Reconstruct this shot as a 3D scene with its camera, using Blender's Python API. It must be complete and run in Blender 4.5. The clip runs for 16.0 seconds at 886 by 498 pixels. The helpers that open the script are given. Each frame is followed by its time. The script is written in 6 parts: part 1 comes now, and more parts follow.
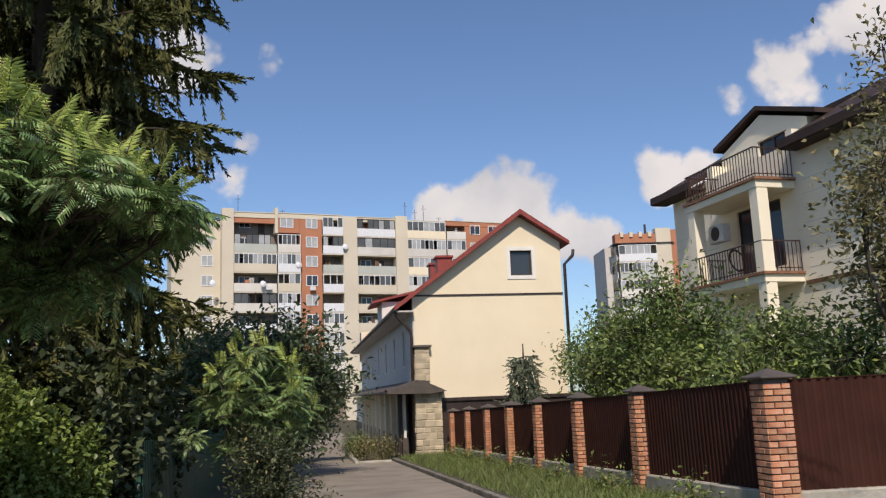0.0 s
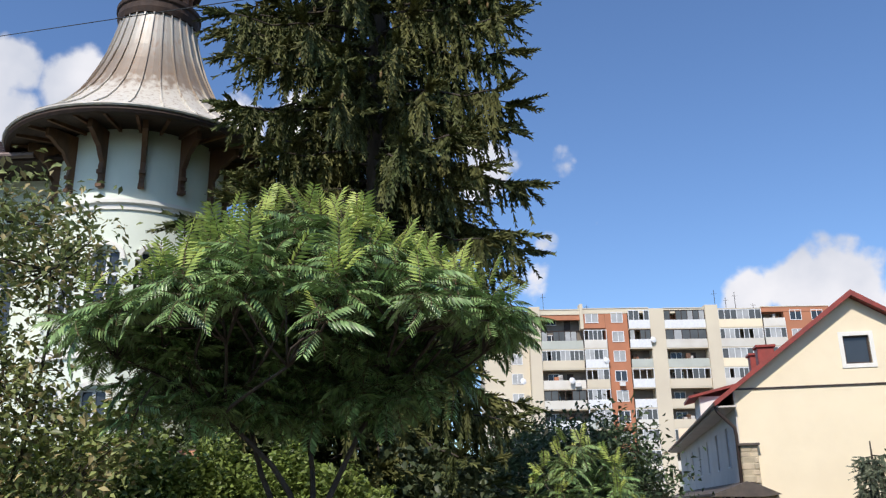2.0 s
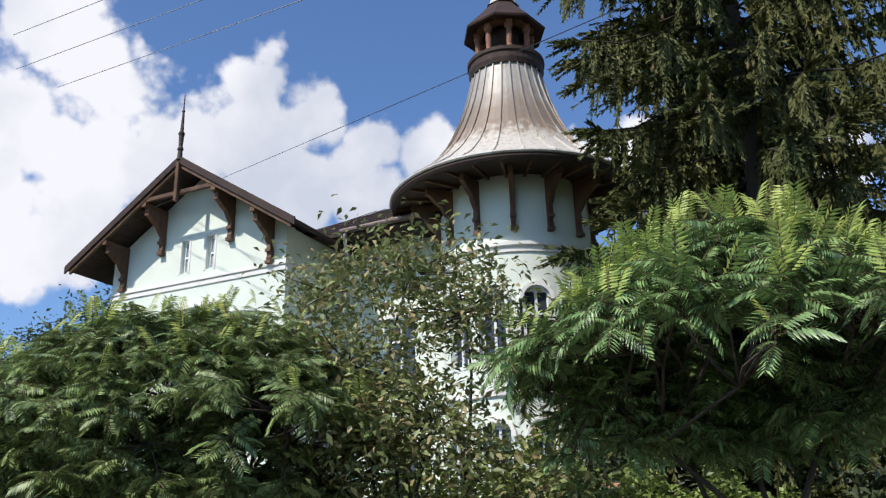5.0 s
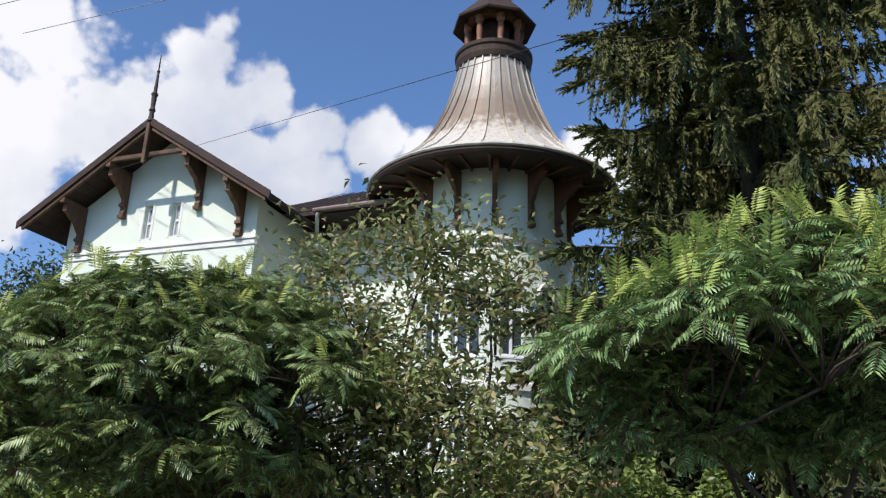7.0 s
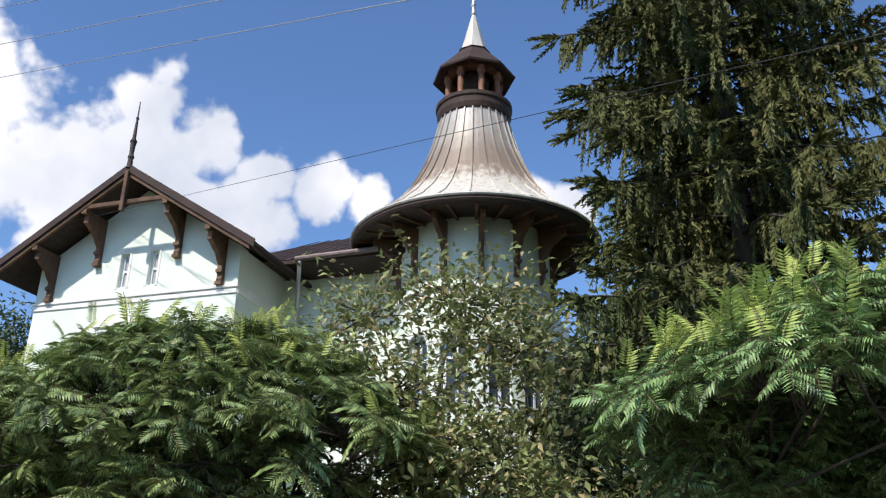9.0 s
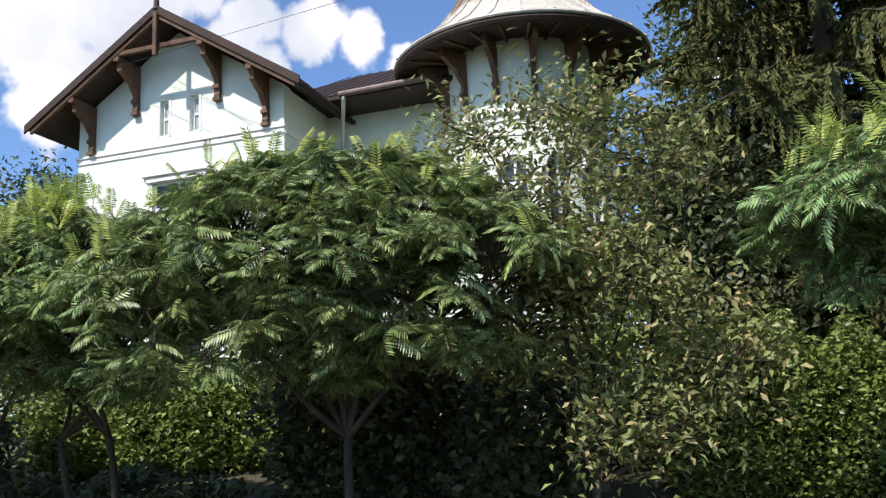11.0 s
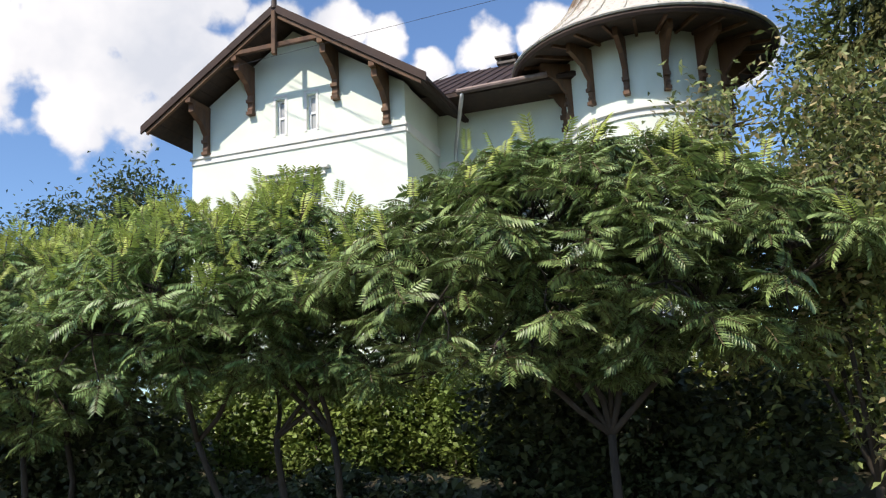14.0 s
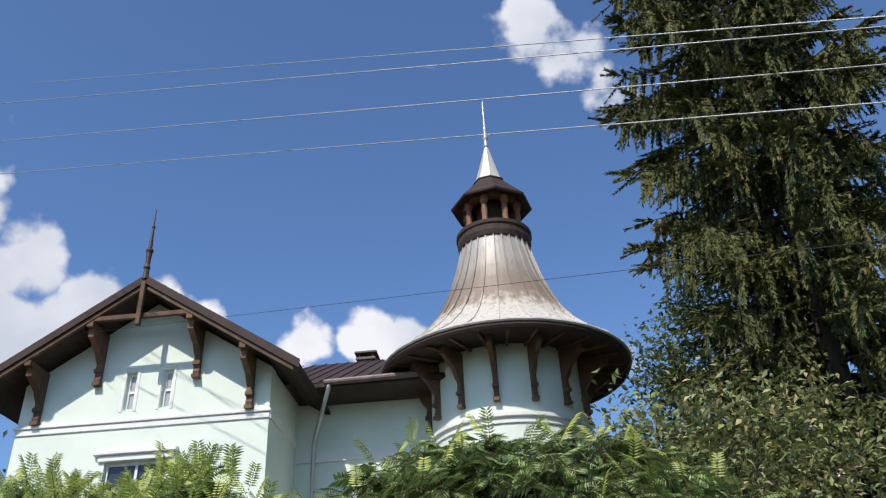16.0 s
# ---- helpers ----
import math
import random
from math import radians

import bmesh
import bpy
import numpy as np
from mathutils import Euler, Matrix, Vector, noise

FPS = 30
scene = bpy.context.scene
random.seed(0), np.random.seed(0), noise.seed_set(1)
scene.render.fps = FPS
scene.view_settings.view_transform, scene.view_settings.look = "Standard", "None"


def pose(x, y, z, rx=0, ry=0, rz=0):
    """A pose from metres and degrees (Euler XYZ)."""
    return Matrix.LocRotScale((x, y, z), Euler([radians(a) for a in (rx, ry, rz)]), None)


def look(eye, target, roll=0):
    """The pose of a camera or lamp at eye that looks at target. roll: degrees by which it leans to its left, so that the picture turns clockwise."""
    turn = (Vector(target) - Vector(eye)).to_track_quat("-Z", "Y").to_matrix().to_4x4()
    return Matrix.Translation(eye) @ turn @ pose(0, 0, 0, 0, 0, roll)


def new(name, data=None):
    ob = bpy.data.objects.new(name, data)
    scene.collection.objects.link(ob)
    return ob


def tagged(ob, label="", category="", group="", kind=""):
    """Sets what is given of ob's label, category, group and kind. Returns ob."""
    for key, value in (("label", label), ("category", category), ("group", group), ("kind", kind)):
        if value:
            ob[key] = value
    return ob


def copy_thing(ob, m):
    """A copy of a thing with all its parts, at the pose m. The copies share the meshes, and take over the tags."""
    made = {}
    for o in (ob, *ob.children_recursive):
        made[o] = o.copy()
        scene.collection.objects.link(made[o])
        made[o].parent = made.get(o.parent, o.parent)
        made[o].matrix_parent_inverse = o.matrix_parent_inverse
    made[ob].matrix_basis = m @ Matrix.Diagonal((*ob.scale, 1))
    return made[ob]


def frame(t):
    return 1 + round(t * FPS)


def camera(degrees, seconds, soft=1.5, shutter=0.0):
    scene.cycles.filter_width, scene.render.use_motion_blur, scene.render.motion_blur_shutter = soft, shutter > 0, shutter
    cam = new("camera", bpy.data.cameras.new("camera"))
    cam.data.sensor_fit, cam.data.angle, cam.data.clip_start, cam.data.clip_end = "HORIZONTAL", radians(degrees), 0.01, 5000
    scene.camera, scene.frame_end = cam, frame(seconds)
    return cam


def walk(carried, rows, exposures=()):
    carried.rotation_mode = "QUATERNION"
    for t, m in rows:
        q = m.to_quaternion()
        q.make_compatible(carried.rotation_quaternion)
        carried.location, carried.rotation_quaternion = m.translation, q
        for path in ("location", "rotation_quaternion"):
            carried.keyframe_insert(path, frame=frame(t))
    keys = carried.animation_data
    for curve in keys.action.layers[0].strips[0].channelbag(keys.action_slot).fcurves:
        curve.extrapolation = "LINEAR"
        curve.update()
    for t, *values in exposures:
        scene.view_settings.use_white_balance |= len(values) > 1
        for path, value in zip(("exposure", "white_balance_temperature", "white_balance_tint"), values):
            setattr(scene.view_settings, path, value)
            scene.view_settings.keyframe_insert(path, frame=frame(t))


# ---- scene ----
cam = camera(55.7, 16.0, soft=1.25)
walk(cam, [
    (0, look((6.209, -0.810, 1.603), (6.994, 0.997, 1.948), -2.19)),
    (0.5, look((6.226, -0.762, 1.593), (6.785, 1.129, 1.924), -2.60)),
    (1, look((6.184, -0.761, 1.600), (6.552, 1.174, 1.951), -2.47)),
    (1.5, look((6.109, -0.806, 1.612), (6.307, 1.140, 2.029), -2.09)),
    (2, look((6.030, -0.881, 1.624), (6.120, 1.030, 2.209), -1.08)),
    (2.5, look((6.001, -0.930, 1.618), (6.003, 0.896, 2.434), -0.72)),
    (3, look((5.988, -0.913, 1.646), (5.853, 0.823, 2.630), -0.85)),
    (3.5, look((5.925, -0.882, 1.673), (5.555, 0.854, 2.596), -2.06)),
    (4, look((5.803, -0.770, 1.681), (5.104, 0.952, 2.420), -1.79)),
    (6.5, look((4.846, -0.493, 1.638), (4.198, 1.290, 2.269), 0.89)),
    (7, look((4.536, -0.613, 1.603), (3.963, 1.187, 2.260), 1.97)),
    (7.5, look((4.248, -0.716, 1.589), (3.778, 1.071, 2.355), 1.99)),
    (8, look((4.018, -0.744, 1.596), (3.617, 1.010, 2.469), 2.28)),
    (8.5, look((3.860, -0.835, 1.612), (3.469, 0.886, 2.553), 2.86)),
    (9, look((3.728, -0.885, 1.614), (3.280, 0.909, 2.378), 0.68)),
    (9.5, look((3.519, -0.871, 1.562), (2.978, 0.995, 2.036), -1.02)),
    (10, look((3.219, -0.746, 1.534), (2.697, 1.146, 1.919), -1.64)),
    (12.5, look((1.327, -1.387, 1.610), (0.859, 0.517, 2.006), -3.79)),
    (13, look((0.954, -1.303, 1.623), (0.467, 0.591, 2.041), -2.65)),
    (13.5, look((0.572, -1.342, 1.599), (0.041, 0.549, 1.978), -2.76)),
    (14, look((0.220, -1.341, 1.594), (-0.322, 0.541, 1.995), -2.78)),
    (14.5, look((-0.129, -1.287, 1.594), (-0.598, 0.594, 2.086), -2.05)),
    (15, look((-0.491, -1.330, 1.606), (-0.784, 0.525, 2.294), -1.02)),
    (15.5, look((-0.784, -1.343, 1.613), (-0.947, 0.416, 2.551), -2.16)),
    (16, look((-1.055, -1.309, 1.629), (-1.105, 0.400, 2.667), -2.76)),
], exposures=[(0, -0.34, 7150, 18), (1, -0.20, 7000, 17), (2, -0.06, 6600, 15), (4, -0.06, 6450, 15), (7, -0.03, 6500, 15), (8.5, 0.03, 6500, 14), (10, 0.22, 6500, 16), (12.5, 0.22, 6850, 15), (14, 0.16, 6900, 15), (15, -0.06, 6800, 16), (15.5, -0.16, 6650, 15), (16, -0.08, 6500, 14)])

# ---- sky, sun ----
SUN_FROM = Vector((-0.40, -1.0, 1.20)).normalized()      # towards the sun
world = bpy.data.worlds.new("sky")
scene.world = world
world.use_nodes = True


def nd(tree, kind, **settings):
    n = tree.nodes.new(kind)
    for k, v in settings.items():
        if k == "op":
            n.operation = v
        elif k == "blend":
            n.blend_type = v
        elif k == "dtype":
            n.data_type = v
    return n


def build_sky():
    t = world.node_tree
    t.nodes.clear()
    out = t.nodes.new("ShaderNodeOutputWorld")
    bg = t.nodes.new("ShaderNodeBackground")
    sky = t.nodes.new("ShaderNodeTexSky")
    sky.sky_type = "NISHITA"
    sky.sun_disc = False
    sky.sun_elevation = math.asin(SUN_FROM.z)
    sky.sun_rotation = math.atan2(SUN_FROM.x, SUN_FROM.y)
    sky.air_density, sky.dust_density, sky.ozone_density = 1.0, 0.6, 2.2
    bg.inputs["Strength"].default_value = 0.146
    co = t.nodes.new("ShaderNodeTexCoord")
    # cumulus: warped noise gathered round the directions where the clouds stand
    warp = t.nodes.new("ShaderNodeTexNoise")
    warp.inputs["Scale"].default_value, warp.inputs["Detail"].default_value = 11.0, 9.0
    warp.inputs["Roughness"].default_value = 0.58
    t.links.new(co.outputs["Generated"], warp.inputs["Vector"])
    clumps = [((0.10, 0.918, 0.385), 0.055, 0.85), ((0.182, 0.904, 0.388), 0.03, 0.6), ((0.169, 0.939, 0.301), 0.024, 0.45), ((0.144, 0.958, 0.247), 0.032, 0.6),
              ((0.381, 0.896, 0.215), 0.035, 1.0), ((0.43, 0.871, 0.222), 0.045, 1.0), ((0.471, 0.849, 0.222), 0.055, 1.0), ((0.525, 0.828, 0.185), 0.045, 1.0), ((0.46, 0.87, 0.17), 0.06, 1.0),
              ((0.553, 0.811, 0.18), 0.04, 1.0), ((0.606, 0.756, 0.24), 0.045, 1.0), ((0.634, 0.732, 0.235), 0.042, 0.95), ((0.653, 0.688, 0.31), 0.03, 0.55),
              ((0.693, 0.635, 0.335), 0.055, 0.75), ((0.726, 0.588, 0.35), 0.06, 0.85), ((0.76, 0.54, 0.37), 0.065, 0.9),
              ((-0.515, 0.692, 0.487), 0.06, 1.0), ((-0.465, 0.738, 0.472), 0.055, 1.0), ((-0.537, 0.713, 0.44), 0.075, 1.0), ((-0.594, 0.684, 0.42), 0.085, 1.0), ((-0.584, 0.724, 0.36), 0.085, 1.0),
              ((-0.505, 0.765, 0.39), 0.075, 1.0), ((-0.429, 0.806, 0.40), 0.065, 1.0), ((-0.405, 0.789, 0.44), 0.045, 1.0), ((-0.352, 0.82, 0.435), 0.05, 1.0), ((-0.64, 0.602, 0.475), 0.09, 1.0),
              ((-0.672, 0.617, 0.40), 0.10, 1.0), ((-0.74, 0.55, 0.42), 0.13, 1.0), ((-0.70, 0.60, 0.33), 0.11, 1.0), ((-0.66, 0.55, 0.525), 0.075, 1.0), ((-0.30, 0.85, 0.42), 0.04, 1.0),
              ((-0.26, 0.87, 0.405), 0.032, 1.0), ((-0.191, 0.882, 0.425), 0.042, 1.0), ((-0.12, 0.892, 0.43), 0.045, 1.0), ((-0.074, 0.901, 0.418), 0.04, 1.0),
              ((0.087, 0.692, 0.717), 0.05, 0.85), ((0.137, 0.713, 0.688), 0.055, 0.75), ((0.18, 0.736, 0.653), 0.045, 0.6)]
    total = None
    for place, size, dense in clumps:
        far = nd(t, "ShaderNodeVectorMath", op="DISTANCE")
        t.links.new(co.outputs["Generated"], far.inputs[0])
        far.inputs[1].default_value = Vector(place).normalized()
        fall = t.nodes.new("ShaderNodeMapRange")
        fall.interpolation_type = "SMOOTHSTEP"
        fall.inputs["From Min"].default_value, fall.inputs["From Max"].default_value = size * 1.55, size * 0.15
        fall.inputs["To Max"].default_value = dense
        t.links.new(far.outputs["Value"], fall.inputs["Value"])
        if total is None:
            total = fall.outputs["Result"]
        else:
            mx = nd(t, "ShaderNodeMath", op="MAXIMUM")
            t.links.new(total, mx.inputs[0])
            t.links.new(fall.outputs["Result"], mx.inputs[1])
            total = mx.outputs["Value"]
    add = nd(t, "ShaderNodeMath", op="MULTIPLY_ADD")
    t.links.new(warp.outputs["Fac"], add.inputs[0])
    add.inputs[1].default_value = 1.35
    sub = nd(t, "ShaderNodeMath", op="SUBTRACT")
    t.links.new(total, sub.inputs[0])
    sub.inputs[1].default_value = 0.60
    t.links.new(sub.outputs["Value"], add.inputs[2])
    # cauliflower lumps on the rims
    lump = t.nodes.new("ShaderNodeTexVoronoi")
    lump.feature = "SMOOTH_F1"
    lump.inputs["Scale"].default_value, lump.inputs["Detail"].default_value = 17.0, 3.0
    lump.inputs["Smoothness"].default_value = 0.4
    t.links.new(co.outputs["Generated"], lump.inputs["Vector"])
    lumps = nd(t, "ShaderNodeMath", op="MULTIPLY_ADD")
    t.links.new(lump.outputs["Distance"], lumps.inputs[0])
    lumps.inputs[1].default_value = -0.55
    t.links.new(add.outputs["Value"], lumps.inputs[2])
    edge = t.nodes.new("ShaderNodeMapRange")
    edge.interpolation_type = "SMOOTHSTEP"
    edge.inputs["From Min"].default_value, edge.inputs["From Max"].default_value = -0.02, 0.30
    t.links.new(lumps.outputs["Value"], edge.inputs["Value"])
    # body of the cloud: bright crowns, grey-blue bases
    puff = t.nodes.new("ShaderNodeTexNoise")
    puff.inputs["Scale"].default_value, puff.inputs["Detail"].default_value = 6.0, 5.0
    t.links.new(co.outputs["Generated"], puff.inputs["Vector"])
    ramp = t.nodes.new("ShaderNodeValToRGB")
    ramp.color_ramp.elements[0].position, ramp.color_ramp.elements[0].color = 0.36, (4.3, 4.75, 5.4, 1)
    ramp.color_ramp.elements[1].position, ramp.color_ramp.elements[1].color = 0.60, (6.5, 6.7, 6.9, 1)
    t.links.new(puff.outputs["Fac"], ramp.inputs["Fac"])
    tint = nd(t, "ShaderNodeMix", dtype="RGBA", blend="MULTIPLY")
    tint.inputs["Factor"].default_value = 1.0
    t.links.new(sky.outputs["Color"], tint.inputs["A"])
    tint.inputs["B"].default_value = (0.78, 0.99, 1.19, 1)
    mix = nd(t, "ShaderNodeMix", dtype="RGBA")
    t.links.new(edge.outputs["Result"], mix.inputs["Factor"])
    t.links.new(tint.outputs["Result"], mix.inputs["A"])
    t.links.new(ramp.outputs["Color"], mix.inputs["B"])
    t.links.new(mix.outputs["Result"], bg.inputs["Color"])
    t.links.new(bg.outputs["Background"], out.inputs["Surface"])


build_sky()
sun_data = bpy.data.lights.new("sun", "SUN")
sun_data.energy, sun_data.angle, sun_data.color = 4.9, radians(0.55), (1.0, 0.95, 0.86)
sun = new("sun", sun_data)
sun.matrix_world = look(SUN_FROM * 60, (0, 0, 0))


# ---- materials ----
def material(name, base, second=None, scale=6.0, rough=0.8, metal=0.0, bump=0.15, bump_scale=60.0, amount=0.5, stain=0.0,
             stain_colour=(0.1, 0.09, 0.08), per_object=0.0, spec=0.4, through_light=0.0, stretch=(1, 1, 1)):
    """Two colours mixed by broad noise, fine grain, stains, relief."""
    m = bpy.data.materials.new(name)
    m.use_nodes = True
    t = m.node_tree
    p = t.nodes["Principled BSDF"]
    co = t.nodes.new("ShaderNodeTexCoord")
    mp = t.nodes.new("ShaderNodeMapping")
    mp.inputs["Scale"].default_value = stretch
    t.links.new(co.outputs["Object"], mp.inputs["Vector"])
    broad = t.nodes.new("ShaderNodeTexNoise")
    broad.inputs["Scale"].default_value, broad.inputs["Detail"].default_value = scale, 5.0
    t.links.new(mp.outputs["Vector"], broad.inputs["Vector"])
    second = second or tuple(c * 0.8 for c in base)
    mix = nd(t, "ShaderNodeMix", dtype="RGBA")
    spread = t.nodes.new("ShaderNodeMapRange")
    spread.inputs["From Min"].default_value, spread.inputs["From Max"].default_value = 0.5 - 0.3 * amount, 0.5 + 0.3 * amount
    t.links.new(broad.outputs["Fac"], spread.inputs["Value"])
    t.links.new(spread.outputs["Result"], mix.inputs["Factor"])
    mix.inputs["A"].default_value, mix.inputs["B"].default_value = (*base, 1), (*second, 1)
    colour = mix.outputs["Result"]
    if stain:
        sn = t.nodes.new("ShaderNodeTexNoise")
        sn.inputs["Scale"].default_value, sn.inputs["Detail"].default_value = scale * 0.35, 8.0
        sn.inputs["Roughness"].default_value = 0.7
        t.links.new(mp.outputs["Vector"], sn.inputs["Vector"])
        sr = t.nodes.new("ShaderNodeMapRange")
        sr.inputs["From Min"].default_value, sr.inputs["From Max"].default_value = 0.52, 0.75
        sr.inputs["To Max"].default_value = stain
        t.links.new(sn.outputs["Fac"], sr.inputs["Value"])
        sm = nd(t, "ShaderNodeMix", dtype="RGBA")
        t.links.new(sr.outputs["Result"], sm.inputs["Factor"])
        t.links.new(colour, sm.inputs["A"])
        sm.inputs["B"].default_value = (*stain_colour, 1)
        colour = sm.outputs["Result"]
    if per_object:
        info = t.nodes.new("ShaderNodeObjectInfo")
        isl = t.nodes.new("ShaderNodeNewGeometry")
        sumr = nd(t, "ShaderNodeMath", op="ADD")
        t.links.new(info.outputs["Random"], sumr.inputs[0])
        t.links.new(isl.outputs["Random Per Island"], sumr.inputs[1])
        fr = nd(t, "ShaderNodeMath", op="FRACT")
        t.links.new(sumr.outputs["Value"], fr.inputs[0])
        vr = t.nodes.new("ShaderNodeMapRange")
        vr.inputs["To Min"].default_value, vr.inputs["To Max"].default_value = 1 - per_object, 1 + per_object
        t.links.new(fr.outputs["Value"], vr.inputs["Value"])
        hsv = t.nodes.new("ShaderNodeHueSaturation")
        t.links.new(vr.outputs["Result"], hsv.inputs["Value"])
        t.links.new(colour, hsv.inputs["Color"])
        hr = t.nodes.new("ShaderNodeMapRange")
        hr.inputs["To Min"].default_value, hr.inputs["To Max"].default_value = 0.5 - 0.035 * per_object, 0.5 + 0.02 * per_object
        t.links.new(info.outputs["Random"], hr.inputs["Value"])
        t.links.new(hr.outputs["Result"], hsv.inputs["Hue"])
        colour = hsv.outputs["Color"]
    t.links.new(colour, p.inputs["Base Color"])
    p.inputs["Roughness"].default_value, p.inputs["Metallic"].default_value = rough, metal
    p.inputs["Specular IOR Level"].default_value = spec
    if bump:
        fine = t.nodes.new("ShaderNodeTexNoise")
        fine.inputs["Scale"].default_value, fine.inputs["Detail"].default_value = bump_scale, 4.0
        t.links.new(mp.outputs["Vector"], fine.inputs["Vector"])
        b = t.nodes.new("ShaderNodeBump")
        b.inputs["Strength"].default_value, b.inputs["Distance"].default_value = bump, 0.02
        t.links.new(fine.outputs["Fac"], b.inputs["Height"])
        t.links.new(b.outputs["Normal"], p.inputs["Normal"])
        rr = t.nodes.new("ShaderNodeMapRange")
        rr.inputs["To Min"].default_value, rr.inputs["To Max"].default_value = max(0.05, rough - 0.12), min(1, rough + 0.1)
        t.links.new(fine.outputs["Fac"], rr.inputs["Value"])
        t.links.new(rr.outputs["Result"], p.inputs["Roughness"])
    if through_light:
        tr = t.nodes.new("ShaderNodeBsdfTranslucent")
        t.links.new(colour, tr.inputs["Color"])
        ms = t.nodes.new("ShaderNodeMixShader")
        ms.inputs["Fac"].default_value = through_light
        t.links.new(p.outputs["BSDF"], ms.inputs[1])
        t.links.new(tr.outputs["BSDF"], ms.inputs[2])
        t.links.new(ms.outputs["Shader"], t.nodes["Material Output"].inputs["Surface"])
    return m


MINT = material("mint stucco", (0.73, 0.79, 0.68), (0.685, 0.745, 0.64), 1.2, 0.9, stain=0.18, stain_colour=(0.40, 0.50, 0.46), bump=0.2, bump_scale=90)
WHITE = material("white plaster trim", (0.80, 0.79, 0.73), (0.73, 0.72, 0.66), 2, 0.85, stain=0.15, stain_colour=(0.4, 0.38, 0.33))
ROOF_BROWN = material("brown sheet roofing", (0.060, 0.038, 0.030), (0.042, 0.028, 0.024), 2, 0.68, spec=0.2, bump=0.08, bump_scale=20, stain=0.25, stain_colour=(0.09, 0.07, 0.06))
WOOD_DARK = material("weathered brown timber", (0.17, 0.088, 0.044), (0.10, 0.055, 0.031), 5, 0.75, bump=0.4, bump_scale=50, stretch=(1, 1, 0.25), stain=0.5, stain_colour=(0.16, 0.12, 0.09), per_object=0.25)
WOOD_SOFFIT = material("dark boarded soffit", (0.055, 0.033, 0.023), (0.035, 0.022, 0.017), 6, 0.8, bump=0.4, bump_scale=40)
WOOD_RED = material("reddish turned timber", (0.30, 0.15, 0.085), (0.20, 0.09, 0.05), 8, 0.7, bump=0.3)
TIN_LIGHT = material("pale painted tin", (0.60, 0.585, 0.52), (0.47, 0.44, 0.385), 2.5, 0.5, metal=0.15, bump=0.1, bump_scale=15, stain=0.55, stain_colour=(0.34, 0.24, 0.18), stretch=(1.6, 1.6, 0.4))


def bell_tin(name):
    """Painted tin with vertical rust runs: pale skirt, brown belt, grey neck, all with ragged borders."""
    m = material(name, (0.6, 0.58, 0.52), rough=0.5, metal=0.12, bump=0.1, bump_scale=15)
    t = m.node_tree
    p = t.nodes["Principled BSDF"]
    co = t.nodes.new("ShaderNodeTexCoord")
    sep = t.nodes.new("ShaderNodeSeparateXYZ")
    t.links.new(co.outputs["Object"], sep.inputs["Vector"])
    mp = t.nodes.new("ShaderNodeMapping")
    mp.inputs["Scale"].default_value = (5.0, 5.0, 0.30)
    t.links.new(co.outputs["Object"], mp.inputs["Vector"])
    run = t.nodes.new("ShaderNodeTexNoise")
    run.inputs["Scale"].default_value, run.inputs["Detail"].default_value = 1.3, 6.0
    t.links.new(mp.outputs["Vector"], run.inputs["Vector"])
    mv = nd(t, "ShaderNodeMath", op="MULTIPLY_ADD")
    t.links.new(run.outputs["Fac"], mv.inputs[0])
    mv.inputs[1].default_value = 1.5
    t.links.new(sep.outputs["Z"], mv.inputs[2])
    rng_ = t.nodes.new("ShaderNodeMapRange")
    rng_.inputs["From Min"].default_value, rng_.inputs["From Max"].default_value = 10.4, 14.2
    t.links.new(mv.outputs["Value"], rng_.inputs["Value"])
    ramp = t.nodes.new("ShaderNodeValToRGB")
    stops = [(0.0, (0.64, 0.62, 0.55)), (0.27, (0.58, 0.54, 0.46)), (0.40, (0.27, 0.21, 0.155)), (0.56, (0.25, 0.205, 0.16)), (0.74, (0.36, 0.335, 0.29)), (1.0, (0.42, 0.41, 0.38))]
    while len(ramp.color_ramp.elements) < len(stops):
        ramp.color_ramp.elements.new(0.5)
    for e, (at, c) in zip(ramp.color_ramp.elements, stops):
        e.position, e.color = at, (*c, 1)
    t.links.new(rng_.outputs["Result"], ramp.inputs["Fac"])
    rust = t.nodes.new("ShaderNodeTexNoise")
    rust.inputs["Scale"].default_value, rust.inputs["Detail"].default_value = 2.6, 8.0
    t.links.new(mp.outputs["Vector"], rust.inputs["Vector"])
    rr = t.nodes.new("ShaderNodeMapRange")
    rr.inputs["From Min"].default_value, rr.inputs["From Max"].default_value = 0.53, 0.72
    rr.inputs["To Max"].default_value = 0.7
    t.links.new(rust.outputs["Fac"], rr.inputs["Value"])
    mix = nd(t, "ShaderNodeMix", dtype="RGBA")
    t.links.new(rr.outputs["Result"], mix.inputs["Factor"])
    t.links.new(ramp.outputs["Color"], mix.inputs["A"])
    mix.inputs["B"].default_value = (0.27, 0.17, 0.105, 1)
    t.links.new(mix.outputs["Result"], p.inputs["Base Color"])
    return m


